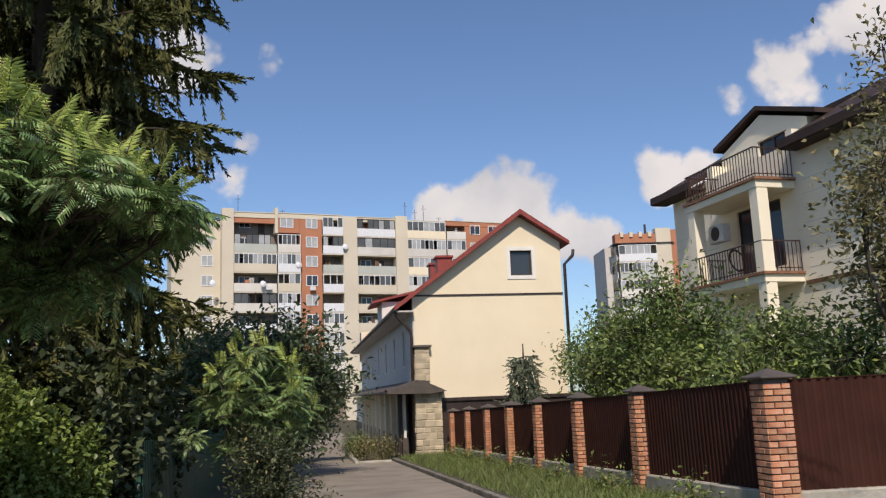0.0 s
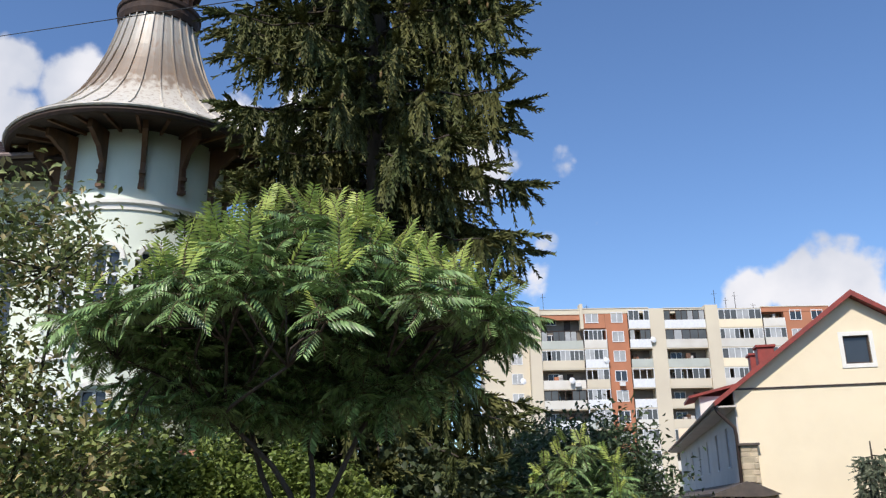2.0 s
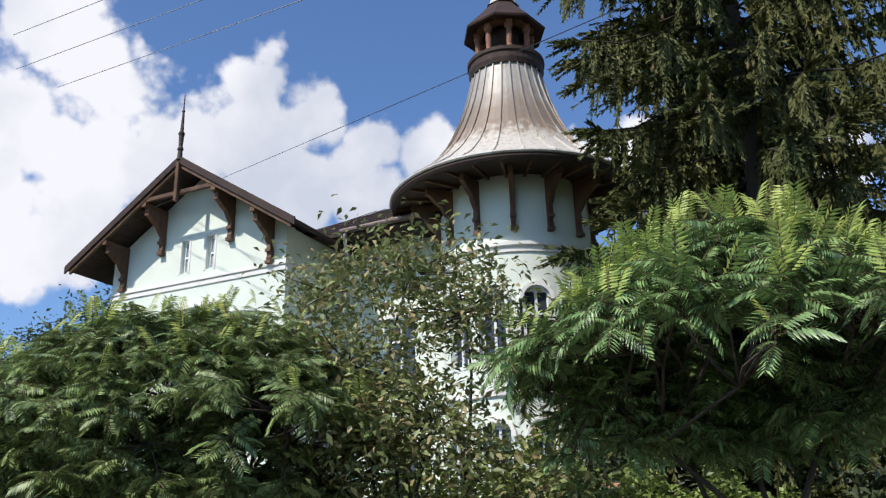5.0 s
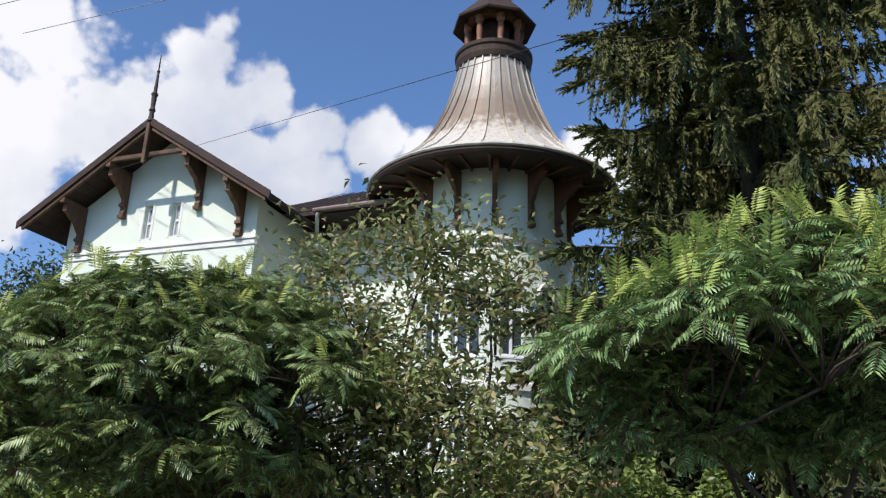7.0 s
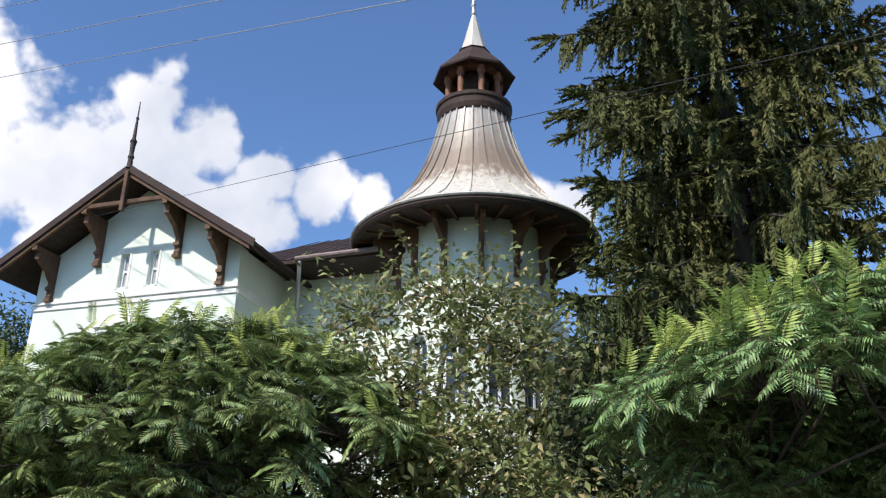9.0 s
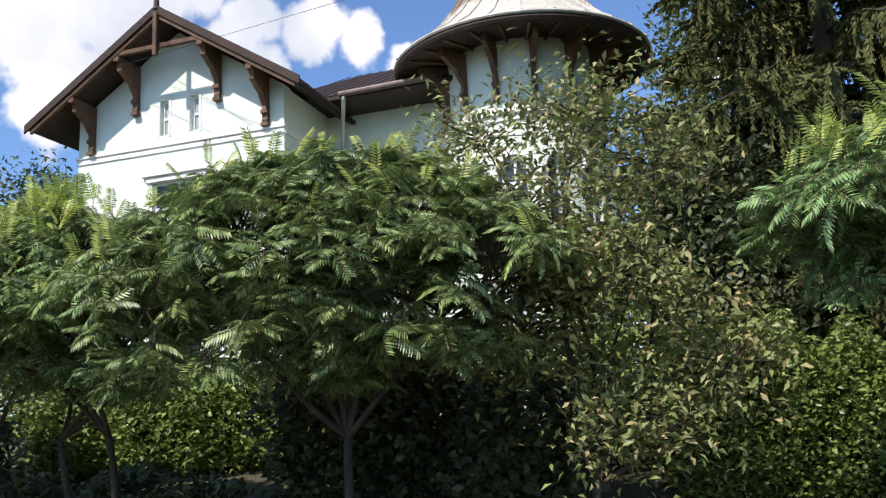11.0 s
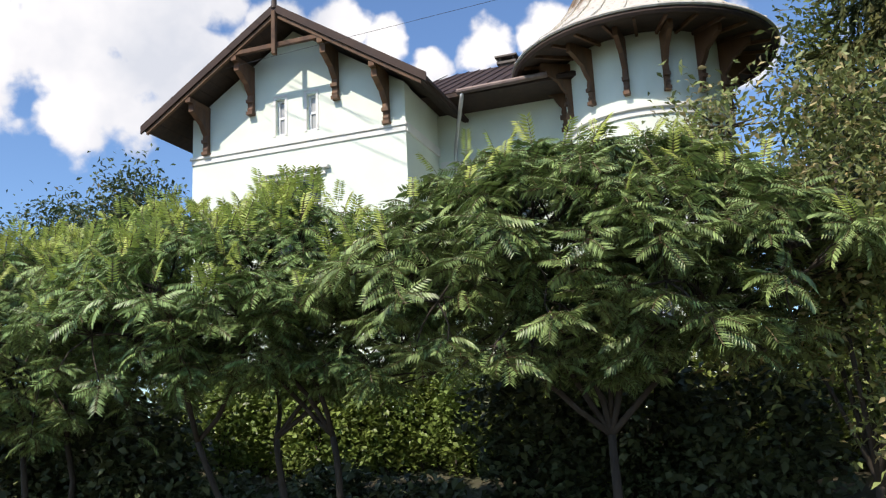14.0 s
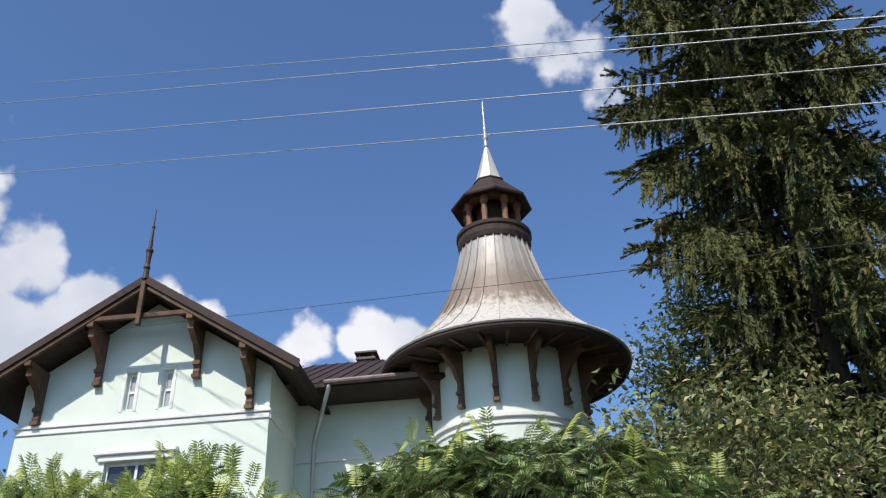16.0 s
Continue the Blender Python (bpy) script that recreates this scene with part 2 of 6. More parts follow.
TIN_BELL = bell_tin("weathered tin bell")
GUTTER = material("dull metal gutter", (0.20, 0.15, 0.13), (0.14, 0.10, 0.09), 4, 0.5, metal=0.3)
PIPE_PALE = material("pale zinc pipe", (0.55, 0.55, 0.52), (0.45, 0.44, 0.42), 4, 0.4, metal=0.5)
YELLOW = material("cream yellow render", (0.83, 0.73, 0.53), (0.79, 0.69, 0.50), 0.8, 0.9, stain=0.12, stain_colour=(0.5, 0.42, 0.28), bump=0.12, bump_scale=80)
GREYWALL = material("pale grey render", (0.60, 0.57, 0.53), (0.55, 0.52, 0.48), 1.0, 0.9, stain=0.2, stain_colour=(0.35, 0.32, 0.28))
RED_TILE = material("red metal tile", (0.30, 0.055, 0.04), (0.22, 0.045, 0.035), 4, 0.5, stain=0.3, stain_colour=(0.12, 0.05, 0.04))
DARKPIPE = material("dark brown pipe", (0.035, 0.025, 0.022), (0.05, 0.035, 0.03), 5, 0.45)
STONE = material("buff stone facing", (0.52, 0.44, 0.30), (0.40, 0.34, 0.24), 3, 0.9, bump=0.5, bump_scale=25, per_object=0.25)
BRICK = material("orange brick", (0.50, 0.19, 0.09), (0.58, 0.30, 0.17), 9, 0.9, bump=0.4, bump_scale=90, per_object=0.22, stain=0.35, stain_colour=(0.62, 0.50, 0.40))
MORTAR = material("dark mortar", (0.10, 0.085, 0.07), (0.16, 0.14, 0.12), 12, 0.95, bump=0.4)
FENCE = material("dark brown profiled sheet", (0.058, 0.021, 0.014), (0.044, 0.017, 0.012), 2, 0.7, bump=0.04, bump_scale=12, spec=0.1, stain=0.2, stain_colour=(0.075, 0.05, 0.035))
CAP = material("grey cap sheet", (0.105, 0.085, 0.07), (0.075, 0.062, 0.052), 5, 0.6, bump=0.2)
CONCRETE = material("stained concrete", (0.46, 0.43, 0.36), (0.32, 0.29, 0.23), 4, 0.95, bump=0.5, bump_scale=40, stain=0.6, stain_colour=(0.13, 0.13, 0.08))
ASPHALT = material("worn grey asphalt", (0.29, 0.25, 0.195), (0.21, 0.182, 0.148), 1.2, 0.95, bump=0.5, bump_scale=120, stain=0.5, stain_colour=(0.23, 0.215, 0.19))
STREET = material("dark street asphalt", (0.15, 0.135, 0.112), (0.11, 0.10, 0.085), 1.2, 0.95, bump=0.5, bump_scale=120, stain=0.4, stain_colour=(0.11, 0.10, 0.085))
KERBSTONE = material("dirty kerb concrete", (0.22, 0.20, 0.17), (0.13, 0.12, 0.095), 5, 0.95, bump=0.6, bump_scale=30, stain=0.6, stain_colour=(0.09, 0.09, 0.05), per_object=0.25)
EARTH = material("dry earth and litter", (0.085, 0.07, 0.045), (0.05, 0.055, 0.028), 1.5, 1.0, bump=0.6, bump_scale=30)
GRASS = material("verge grass", (0.13, 0.19, 0.05), (0.20, 0.22, 0.08), 3, 0.7, bump=0, per_object=0.35, through_light=0.3)
PANEL = material("cream apartment panel", (0.66, 0.59, 0.45), (0.60, 0.53, 0.41), 0.15, 0.9, stain=0.3, stain_colour=(0.38, 0.34, 0.27), bump=0.1, bump_scale=3)
PANEL_LIGHT = material("pale balcony panel", (0.68, 0.66, 0.60), (0.60, 0.57, 0.50), 0.3, 0.9, stain=0.35, stain_colour=(0.42, 0.38, 0.32), bump=0.1, bump_scale=3, per_object=0.10)
PANEL_DULL = material("dull grey-green balcony sheet", (0.50, 0.53, 0.47), (0.43, 0.45, 0.40), 0.4, 0.8, bump=0.1, bump_scale=5, stain=0.3, stain_colour=(0.35, 0.32, 0.27))
PANEL_BRICK = material("orange brick infill", (0.48, 0.20, 0.11), (0.42, 0.18, 0.10), 0.6, 0.9, bump=0.2, bump_scale=8)
PVC = material("white window frame", (0.75, 0.76, 0.76), (0.68, 0.69, 0.69), 3, 0.5, bump=0)
FRAME_DARK = material("dark window frame", (0.04, 0.028, 0.022), (0.06, 0.04, 0.03), 5, 0.6)
# darker than the cream panels: the shade of the recesses is in this colour
LOGGIA = material("loggia back wall with shade in its colour", (0.30, 0.26, 0.21), (0.20, 0.17, 0.14), 0.5, 0.9, bump=0, per_object=0.35)
IRON = material("dark wrought iron", (0.045, 0.022, 0.018), (0.07, 0.03, 0.022), 8, 0.6, metal=0.2)
WIRE = material("bare cable", (0.42, 0.42, 0.42), (0.36, 0.36, 0.36), 20, 0.5, metal=0.5)
WIRE_DARK = material("black sheathed cable", (0.03, 0.03, 0.03), (0.04, 0.04, 0.04), 20, 0.6)
BARK = material("grey-brown bark", (0.070, 0.054, 0.040), (0.042, 0.034, 0.027), 6, 0.95, bump=0.7, bump_scale=35, stretch=(1, 1, 0.3))
SUMAC = material("sumac leaf", (0.130, 0.212, 0.070), (0.200, 0.300, 0.108), 2.0, 0.38, bump=0, per_object=0.6, through_light=0.15, spec=0.5)
SUMAC_NEW = material("young sumac leaf", (0.48, 0.54, 0.13), (0.35, 0.45, 0.11), 2.0, 0.4, bump=0, per_object=0.3, through_light=0.4)
RACHIS = material("leaf stalk", (0.13, 0.12, 0.05), (0.12, 0.07, 0.04), 5, 0.6, bump=0)
PLUM = material("plum leaf", (0.150, 0.195, 0.064), (0.225, 0.265, 0.098), 2.0, 0.45, bump=0, per_object=0.45, through_light=0.22, spec=0.35)
PLUM_DRY = material("withering leaf", (0.46, 0.38, 0.18), (0.34, 0.29, 0.13), 2.0, 0.6, bump=0, per_object=0.4, through_light=0.3)
SPRUCE = material("spruce needles", (0.062, 0.076, 0.024), (0.125, 0.122, 0.040), 0.9, 0.7, bump=0, per_object=0.5, through_light=0.08, spec=0.2)
CONE = material("spruce cone", (0.25, 0.19, 0.07), (0.16, 0.10, 0.05), 9, 0.8, bump=0.3)
BLUESPRUCE = material("blue spruce needles", (0.085, 0.115, 0.070), (0.135, 0.165, 0.105), 2, 0.6, bump=0, per_object=0.4)
HEDGE = material("ivy hedge leaf", (0.135, 0.205, 0.045), (0.195, 0.260, 0.065), 1.5, 0.42, bump=0, per_object=0.45, through_light=0.28, spec=0.5)
BUSH = material("fruit tree leaf", (0.11, 0.165, 0.045), (0.15, 0.20, 0.06), 1.0, 0.5, bump=0, per_object=0.4, through_light=0.25)
# under the sumacs and spruce this dark leaf colour stands in for shade
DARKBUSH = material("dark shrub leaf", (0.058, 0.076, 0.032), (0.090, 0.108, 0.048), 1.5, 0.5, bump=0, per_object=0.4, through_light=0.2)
REDBUSH = material("coppery leaf", (0.22, 0.19, 0.09), (0.14, 0.16, 0.06), 1.5, 0.5, bump=0, per_object=0.45, through_light=0.25)
WILLOW = material("far tree leaf", (0.06, 0.10, 0.04), (0.085, 0.12, 0.055), 0.5, 0.6, bump=0, per_object=0.4, through_light=0.2)
GREENFENCE = material("green painted fence", (0.02, 0.075, 0.05), (0.03, 0.09, 0.06), 5, 0.5)
AC_WHITE = material("white appliance casing", (0.72, 0.71, 0.68), (0.62, 0.61, 0.58), 4, 0.5)


def glass(name, colour, rough=0.06):
    m = bpy.data.materials.new(name)
    m.use_nodes = True
    t = m.node_tree
    p = t.nodes["Principled BSDF"]
    n = t.nodes.new("ShaderNodeTexNoise")
    n.inputs["Scale"].default_value = 0.8
    co = t.nodes.new("ShaderNodeTexCoord")
    t.links.new(co.outputs["Object"], n.inputs["Vector"])
    mix = nd(t, "ShaderNodeMix", dtype="RGBA")
    t.links.new(n.outputs["Fac"], mix.inputs["Factor"])
    mix.inputs["A"].default_value = (*colour, 1)
    mix.inputs["B"].default_value = (*[c * 2.2 + 0.01 for c in colour], 1)
    t.links.new(mix.outputs["Result"], p.inputs["Base Color"])
    p.inputs["Roughness"].default_value = rough
    p.inputs["Specular IOR Level"].default_value = 0.45
    return m


GLASS = glass("dark window glass", (0.022, 0.028, 0.035))
GLASS_FAR = glass("dusty far window glass", (0.05, 0.055, 0.055), 0.35)
GLASS_CURTAIN = glass("window glass over pale curtain", (0.24, 0.245, 0.24), 0.2)


# ---- mesh helpers ----
def to_mesh(bm, name, mat, smooth=False):
    me = bpy.data.meshes.new(name)
    bm.to_mesh(me)
    bm.free()
    for m in (mat if isinstance(mat, (list, tuple)) else [mat]):
        me.materials.append(m)
    if smooth:
        me.polygons.foreach_set("use_smooth", [True] * len(me.polygons))
    return me


def part(name, bm, mat, parent, label="", m=None, smooth=False):
    ob = new(name, to_mesh(bm, name, mat, smooth) if isinstance(bm, bmesh.types.BMesh) else bm)
    ob.parent = parent
    if m is not None:
        ob.matrix_basis = m
    if label:
        tagged(ob, label)
    return ob


def thing(name, m, label, category, group="", kind=""):
    return tagged(new(name), label, category, group, kind) if m is None else _placed(tagged(new(name), label, category, group, kind), m)


def _placed(ob, m):
    ob.matrix_basis = m
    return ob


def box(bm, x0, x1, y0, y1, z0, z1, bevel=0.0):
    r = bmesh.ops.create_cube(bm, size=1.0, matrix=Matrix.Translation(((x0 + x1) / 2, (y0 + y1) / 2, (z0 + z1) / 2)) @ Matrix.Diagonal((abs(x1 - x0), abs(y1 - y0), abs(z1 - z0), 1)))
    if bevel:
        es = list({e for v in r["verts"] for e in v.link_edges})
        bmesh.ops.bevel(bm, geom=es, offset=bevel, segments=1, affect="EDGES", clamp_overlap=True)
    return bm


def boxes(*dims, bevel=0.0):
    bm = bmesh.new()
    for d in dims:
        box(bm, *d, bevel=bevel)
    return bm


def beam(bm, a, b, w, h=None, up=(0, 0, 1)):
    """A square bar from a to b."""
    a, b = Vector(a), Vector(b)
    h = h or w
    d = b - a
    rot = d.to_track_quat("Y", "Z").to_matrix().to_4x4()
    bmesh.ops.create_cube(bm, size=1.0, matrix=Matrix.Translation((a + b) / 2) @ rot @ Matrix.Diagonal((w, d.length, h, 1)))
    return bm


def tube(bm, points, radii, sides=8):
    """A tapering round limb through the points."""
    rings = []
    pts = [Vector(p) for p in points]
    for i, p in enumerate(pts):
        d = (pts[min(i + 1, len(pts) - 1)] - pts[max(i - 1, 0)]).normalized()
        u = d.cross(Vector((0.31, 0.87, 0.17))).normalized()
        v = d.cross(u)
        rings.append([bm.verts.new(p + radii[i] * (u * math.cos(2 * math.pi * k / sides) + v * math.sin(2 * math.pi * k / sides))) for k in range(sides)])
    for a, b in zip(rings, rings[1:]):
        for k in range(sides):
            bm.faces.new((a[k], a[(k + 1) % sides], b[(k + 1) % sides], b[k]))
    bm.faces.new(rings[0][::-1])
    bm.faces.new(rings[-1])
    return bm


def lathe(bm, profile, sides=48, start=0.0, sweep=2 * math.pi):
    """Turns (radius, height) pairs round the z axis."""
    closed = abs(sweep - 2 * math.pi) < 1e-6
    n = sides if closed else sides + 1
    rings = []
    for k in range(n):
        a = start + sweep * k / sides
        rings.append([bm.verts.new((r * math.cos(a), r * math.sin(a), z)) for r, z in profile])
    for k in range(sides):
        a, b = rings[k], rings[(k + 1) % n]
        for i in range(len(profile) - 1):
            if profile[i][0] < 1e-6 and profile[i + 1][0] < 1e-6:
                continue
            bm.faces.new((a[i], b[i], b[i + 1], a[i + 1]))
    bmesh.ops.remove_doubles(bm, verts=bm.verts, dist=1e-5)
    bmesh.ops.recalc_face_normals(bm, faces=bm.faces)
    return bm


def prism(bm, outline, y0, y1):
    """An outline of (x, z) pairs drawn out from y0 to y1."""
    a = [bm.verts.new((x, y0, z)) for x, z in outline]
    b = [bm.verts.new((x, y1, z)) for x, z in outline]
    n = len(outline)
    bm.faces.new(a)
    bm.faces.new(b[::-1])
    for i in range(n):
        bm.faces.new((a[i], b[i], b[(i + 1) % n], a[(i + 1) % n]))
    bmesh.ops.recalc_face_normals(bm, faces=bm.faces)
    return bm


def mesh_from(name, verts, faces, mat, smooth=False):
    me = bpy.data.meshes.new(name)
    n, k = len(faces), faces.shape[1]
    me.vertices.add(len(verts))
    me.vertices.foreach_set("co", np.ascontiguousarray(verts, dtype=np.float32).ravel())
    me.loops.add(n * k)
    me.loops.foreach_set("vertex_index", np.ascontiguousarray(faces, dtype=np.int32).ravel())
    me.polygons.add(n)
    me.polygons.foreach_set("loop_start", np.arange(0, n * k, k, dtype=np.int32))
    for m in (mat if isinstance(mat, (list, tuple)) else [mat]):
        me.materials.append(m)
    me.update(calc_edges=True)
    return me


def leaf_mesh(name, places, sizes, mat, rng, droop=0.35, narrow=0.45):
    """Many single leaves, each folded along its midrib: two quads."""
    n = len(places)
    d = rng.normal(size=(n, 3))
    d[:, 2] = d[:, 2] * 0.55 - droop
    d /= np.linalg.norm(d, axis=1)[:, None]
    u = np.cross(d, rng.normal(size=(n, 3)) * 0.7 + np.array([0.0, 0.0, 1.2]))
    u /= np.linalg.norm(u, axis=1)[:, None] + 1e-9
    w = np.cross(u, d)
    s = sizes[:, None]
    base, tip = places - d * s * 0.5, places + d * s * 0.5 - w * s * 0.12
    mid = places - d * s * 0.05
    le = mid + u * s * narrow * 0.5 + w * s * 0.10
    ri = mid - u * s * narrow * 0.5 + w * s * 0.10
    verts = np.stack([base, le, tip, ri, mid], 1).reshape(-1, 3)
    b = np.arange(n)[:, None] * 5
    faces = np.concatenate([b + np.array([[0, 4, 1]]), b + np.array([[4, 2, 1]]), b + np.array([[0, 3, 4]]), b + np.array([[4, 3, 2]])], 1).reshape(-1, 3)
    return mesh_from(name, verts, faces, mat)


def ground_z(x, y):
    """The lane falls gently away from the camera; the garden climbs behind the hedge."""
    z = -0.028 * min(max(y - 3.0, 0.0), 45.0)
    lane = 9.0 + 0.245 * (y - 13.0)
    left = lane - 1.2 - x
    if left > 0 and y > 6.5:
        z += 1.9 * min(left / 4.0, 1.0) * min((y - 6.5) / 8.0, 1.0)
    return z


# ---- ground, lane, verge ----
LANE = radians(-13.77)
UX, UY = math.sin(-LANE), math.cos(-LANE)        # along the lane
RX, RY = UY, -UX                                 # to its right


def lane_point(base, s, off=0.0):
    return base[0] + s * UX + off * RX, base[1] + s * UY + off * RY


def sheet(name, xs, ys, zf, mat, place=None):
    X, Y = np.meshgrid(xs, ys, indexing="ij")
    if place:
        P = np.array([[place(a, b) for b in ys] for a in xs])
        X, Y = P[:, :, 0], P[:, :, 1]
    Z = np.array([[zf(X[i, j], Y[i, j]) for j in range(len(ys))] for i in range(len(xs))])
    v = np.stack([X, Y, Z], -1).reshape(-1, 3)
    nx, ny = len(xs), len(ys)
    i, j = np.meshgrid(np.arange(nx - 1), np.arange(ny - 1), indexing="ij")
    a = (i * ny + j).ravel()
    f = np.stack([a, a + ny, a + ny + 1, a + 1], 1)
    return mesh_from(name, v, f, mat)


gx = np.concatenate([[-2500, -600, -150, -60], np.arange(-30, 40, 1.0), [50, 80, 150, 600, 2500]])
gy = np.concatenate([[-2500, -600, -150, -40], np.arange(-12, 60, 1.0), [80, 120, 200, 700, 2500]])
tagged(new("ground", sheet("ground", gx, gy, ground_z, EARTH)), "dry earth ground with leaf litter", "ground", kind="structure")
ROAD0 = (6.2, -0.8)
tagged(new("road", sheet("road", np.linspace(-0.4, 3.3, 9), np.linspace(2, 75, 80), lambda x, y: -0.028 * min(max(y - 3.0, 0.0), 45.0) + 0.03, ASPHALT,
                         place=lambda a, b: lane_point(ROAD0, b, a))), "worn grey asphalt lane between verges", "road", kind="structure")
tagged(new("road", sheet("road", np.linspace(-25, 14, 40), np.linspace(-9, 2.6, 12), lambda x, y: 0.02, STREET)), "worn grey asphalt street beside the hedge", "road", kind="structure")


def verge_z(x, y):
    return -0.028 * min(max(y - 3.0, 0.0), 45.0) + 0.12


tagged(new("verge", sheet("verge", np.linspace(3.45, 6.4, 9), np.linspace(6, 33, 50), verge_z, EARTH, place=lambda a, b: lane_point(ROAD0, b, a))),
       "raised earth verge between lane and fence", "verge", kind="structure")


def kerb():
    t = thing("kerb", Matrix.Identity(4), "weathered grey concrete kerb along the lane", "kerb", kind="structure")
    me = to_mesh(boxes((-0.07, 0.07, 0.01, 0.98, -0.15, 0.15), bevel=0.012), "kerb_stone", KERBSTONE)
    for k in range(26):
        x, y = lane_point(ROAD0, 7 + k, 3.4)
        part("kerb_stone", me, None, t, m=Matrix.LocRotScale((x, y, verge_z(x, y) - 0.15), Euler((-0.028, 0, LANE)), None))


kerb()


def grass(name, n, place, label, h=0.16, seed=3):
    rng = np.random.default_rng(seed)
    base = np.array([place(rng) for _ in range(n)])
    a = rng.uniform(0, 6.28, n)
    u = np.stack([np.cos(a), np.sin(a), np.zeros(n)], 1)
    hh = rng.uniform(0.4, 1.4, n)[:, None] * h
    lean = rng.normal(size=(n, 3)) * 0.5
    lean[:, 2] = 1
    tip = base + lean * hh
    v = np.stack([base - u * 0.012, base + u * 0.012, tip], 1).reshape(-1, 3)
    f = np.arange(3 * n).reshape(-1, 3)
    tagged(new(name, mesh_from(name, v, f, GRASS)), label, "grass", kind="stuff")


def on_verge(rng):
    x, y = lane_point(ROAD0, rng.uniform(7, 32), 3.5 + 2.6 * rng.beta(1.2, 0.9))
    return x, y, verge_z(x, y)


grass("verge_grass", 26000, on_verge, "uneven green grass on the verge", 0.17)


# ---- villa with the corner turret ----
VILLA = pose(-8.5, 16.35, 0, 0, 0, -3)
TX, TY = 8.17, 2.28          # turret axis in the villa's own frame
villa = thing("villa", VILLA, "pale mint stucco villa with brown gable roof and round tin-capped turret", "house")


def bracket_outline(h, reach):
    """Side view of a scrolled timber bracket: (out from wall, height)."""
    pts = [(0, 0), (0.10, 0.02), (0.13, 0.12)]
    for k in range(9):
        a = k / 8
        pts.append((0.10 + (reach - 0.16) * a ** 1.9 + 0.03 * math.sin(a * 18), 0.18 + (h - 0.40) * a ** 0.62))
    pts += [(reach, h - 0.20), (reach, h), (0, h)]
    return pts


def wall_bracket(parent, x, y, z, h, reach, turn, wide=0.12):
    """A bracket as one mesh, with its foot at (x, y, z), reaching out along -y before it is turned."""
    bm = bmesh.new()
    prism(bm, [(-a, b) for a, b in bracket_outline(h, reach)], -wide / 2, wide / 2)
    box(bm, -0.16, 0.0, -wide * 0.62, wide * 0.62, -0.03, 0.05)
    box(bm, -0.17, -0.03, -wide * 0.62, wide * 0.62, 0.28, 0.36)
    bmesh.ops.rotate(bm, verts=bm.verts, cent=(0, 0, 0), matrix=Matrix.Rotation(radians(90), 3, "Z"))
    return part("bracket", bm, WOOD_DARK, parent, "weathered brown timber bracket", m=pose(x, y, z, 0, 0, turn))


def window(parent, x, y, z, w, h, turn=0, frame_mat=None, glass_mat=None, mullions=1, transom=0.0, sill=True, arch=False, reveal=0.12, depth=0.06):
    """A window standing in the plane y, centre x, bottom z; its outside looks along -y."""
    frame_mat, glass_mat = frame_mat or PVC, glass_mat or GLASS
    top = h
    fw = 0.06
    cuts = [-w / 2 + fw] + [c for k in range(mullions) for c in (-w / 2 + w * (k + 1) / (mullions + 1) - 0.03, -w / 2 + w * (k + 1) / (mullions + 1) + 0.03)] + [w / 2 - fw]
    rows = [fw] + ([h * transom - 0.03, h * transom + 0.03] if transom else []) + [top - fw]
    lights = [(cuts[i], cuts[i + 1], rows[j], rows[j + 1]) for i in range(0, len(cuts), 2) for j in range(0, len(rows), 2)]
    bm = wall_with_holes(-w / 2, w / 2, 0, top, -depth, 0.02, lights)
    win = part("window", bm, frame_mat, parent, m=pose(x, y, z, 0, 0, turn))
    part("pane", boxes((-w / 2 + fw * 0.9, w / 2 - fw * 0.9, -0.022, -0.008, fw * 0.9, top - fw * 0.9)), glass_mat, win)
    if sill:
        part("sill", boxes((-w / 2 - 0.06, w / 2 + 0.06, -depth - 0.09, 0.02, -0.06, -0.002), bevel=0.01), frame_mat if frame_mat is PVC else CONCRETE, win)
    return win


def wall_with_holes(x0, x1, z0, z1, y0, y1, holes):
    """A wall slab along x with rectangular openings (x0, x1, z0, z1)."""
    bm = bmesh.new()
    xs = sorted({x0, x1, *[h[0] for h in holes], *[h[1] for h in holes]})
    zs = sorted({z0, z1, *[h[2] for h in holes], *[h[3] for h in holes]})
    for a, b in zip(xs, xs[1:]):
        for c, d in zip(zs, zs[1:]):
            mx, mz = (a + b) / 2, (c + d) / 2
            if not any(h[0] < mx < h[1] and h[2] < mz < h[3] for h in holes):
                box(bm, a, b, y0, y1, c, d)
    bmesh.ops.remove_doubles(bm, verts=bm.verts, dist=1e-4)
    return bm


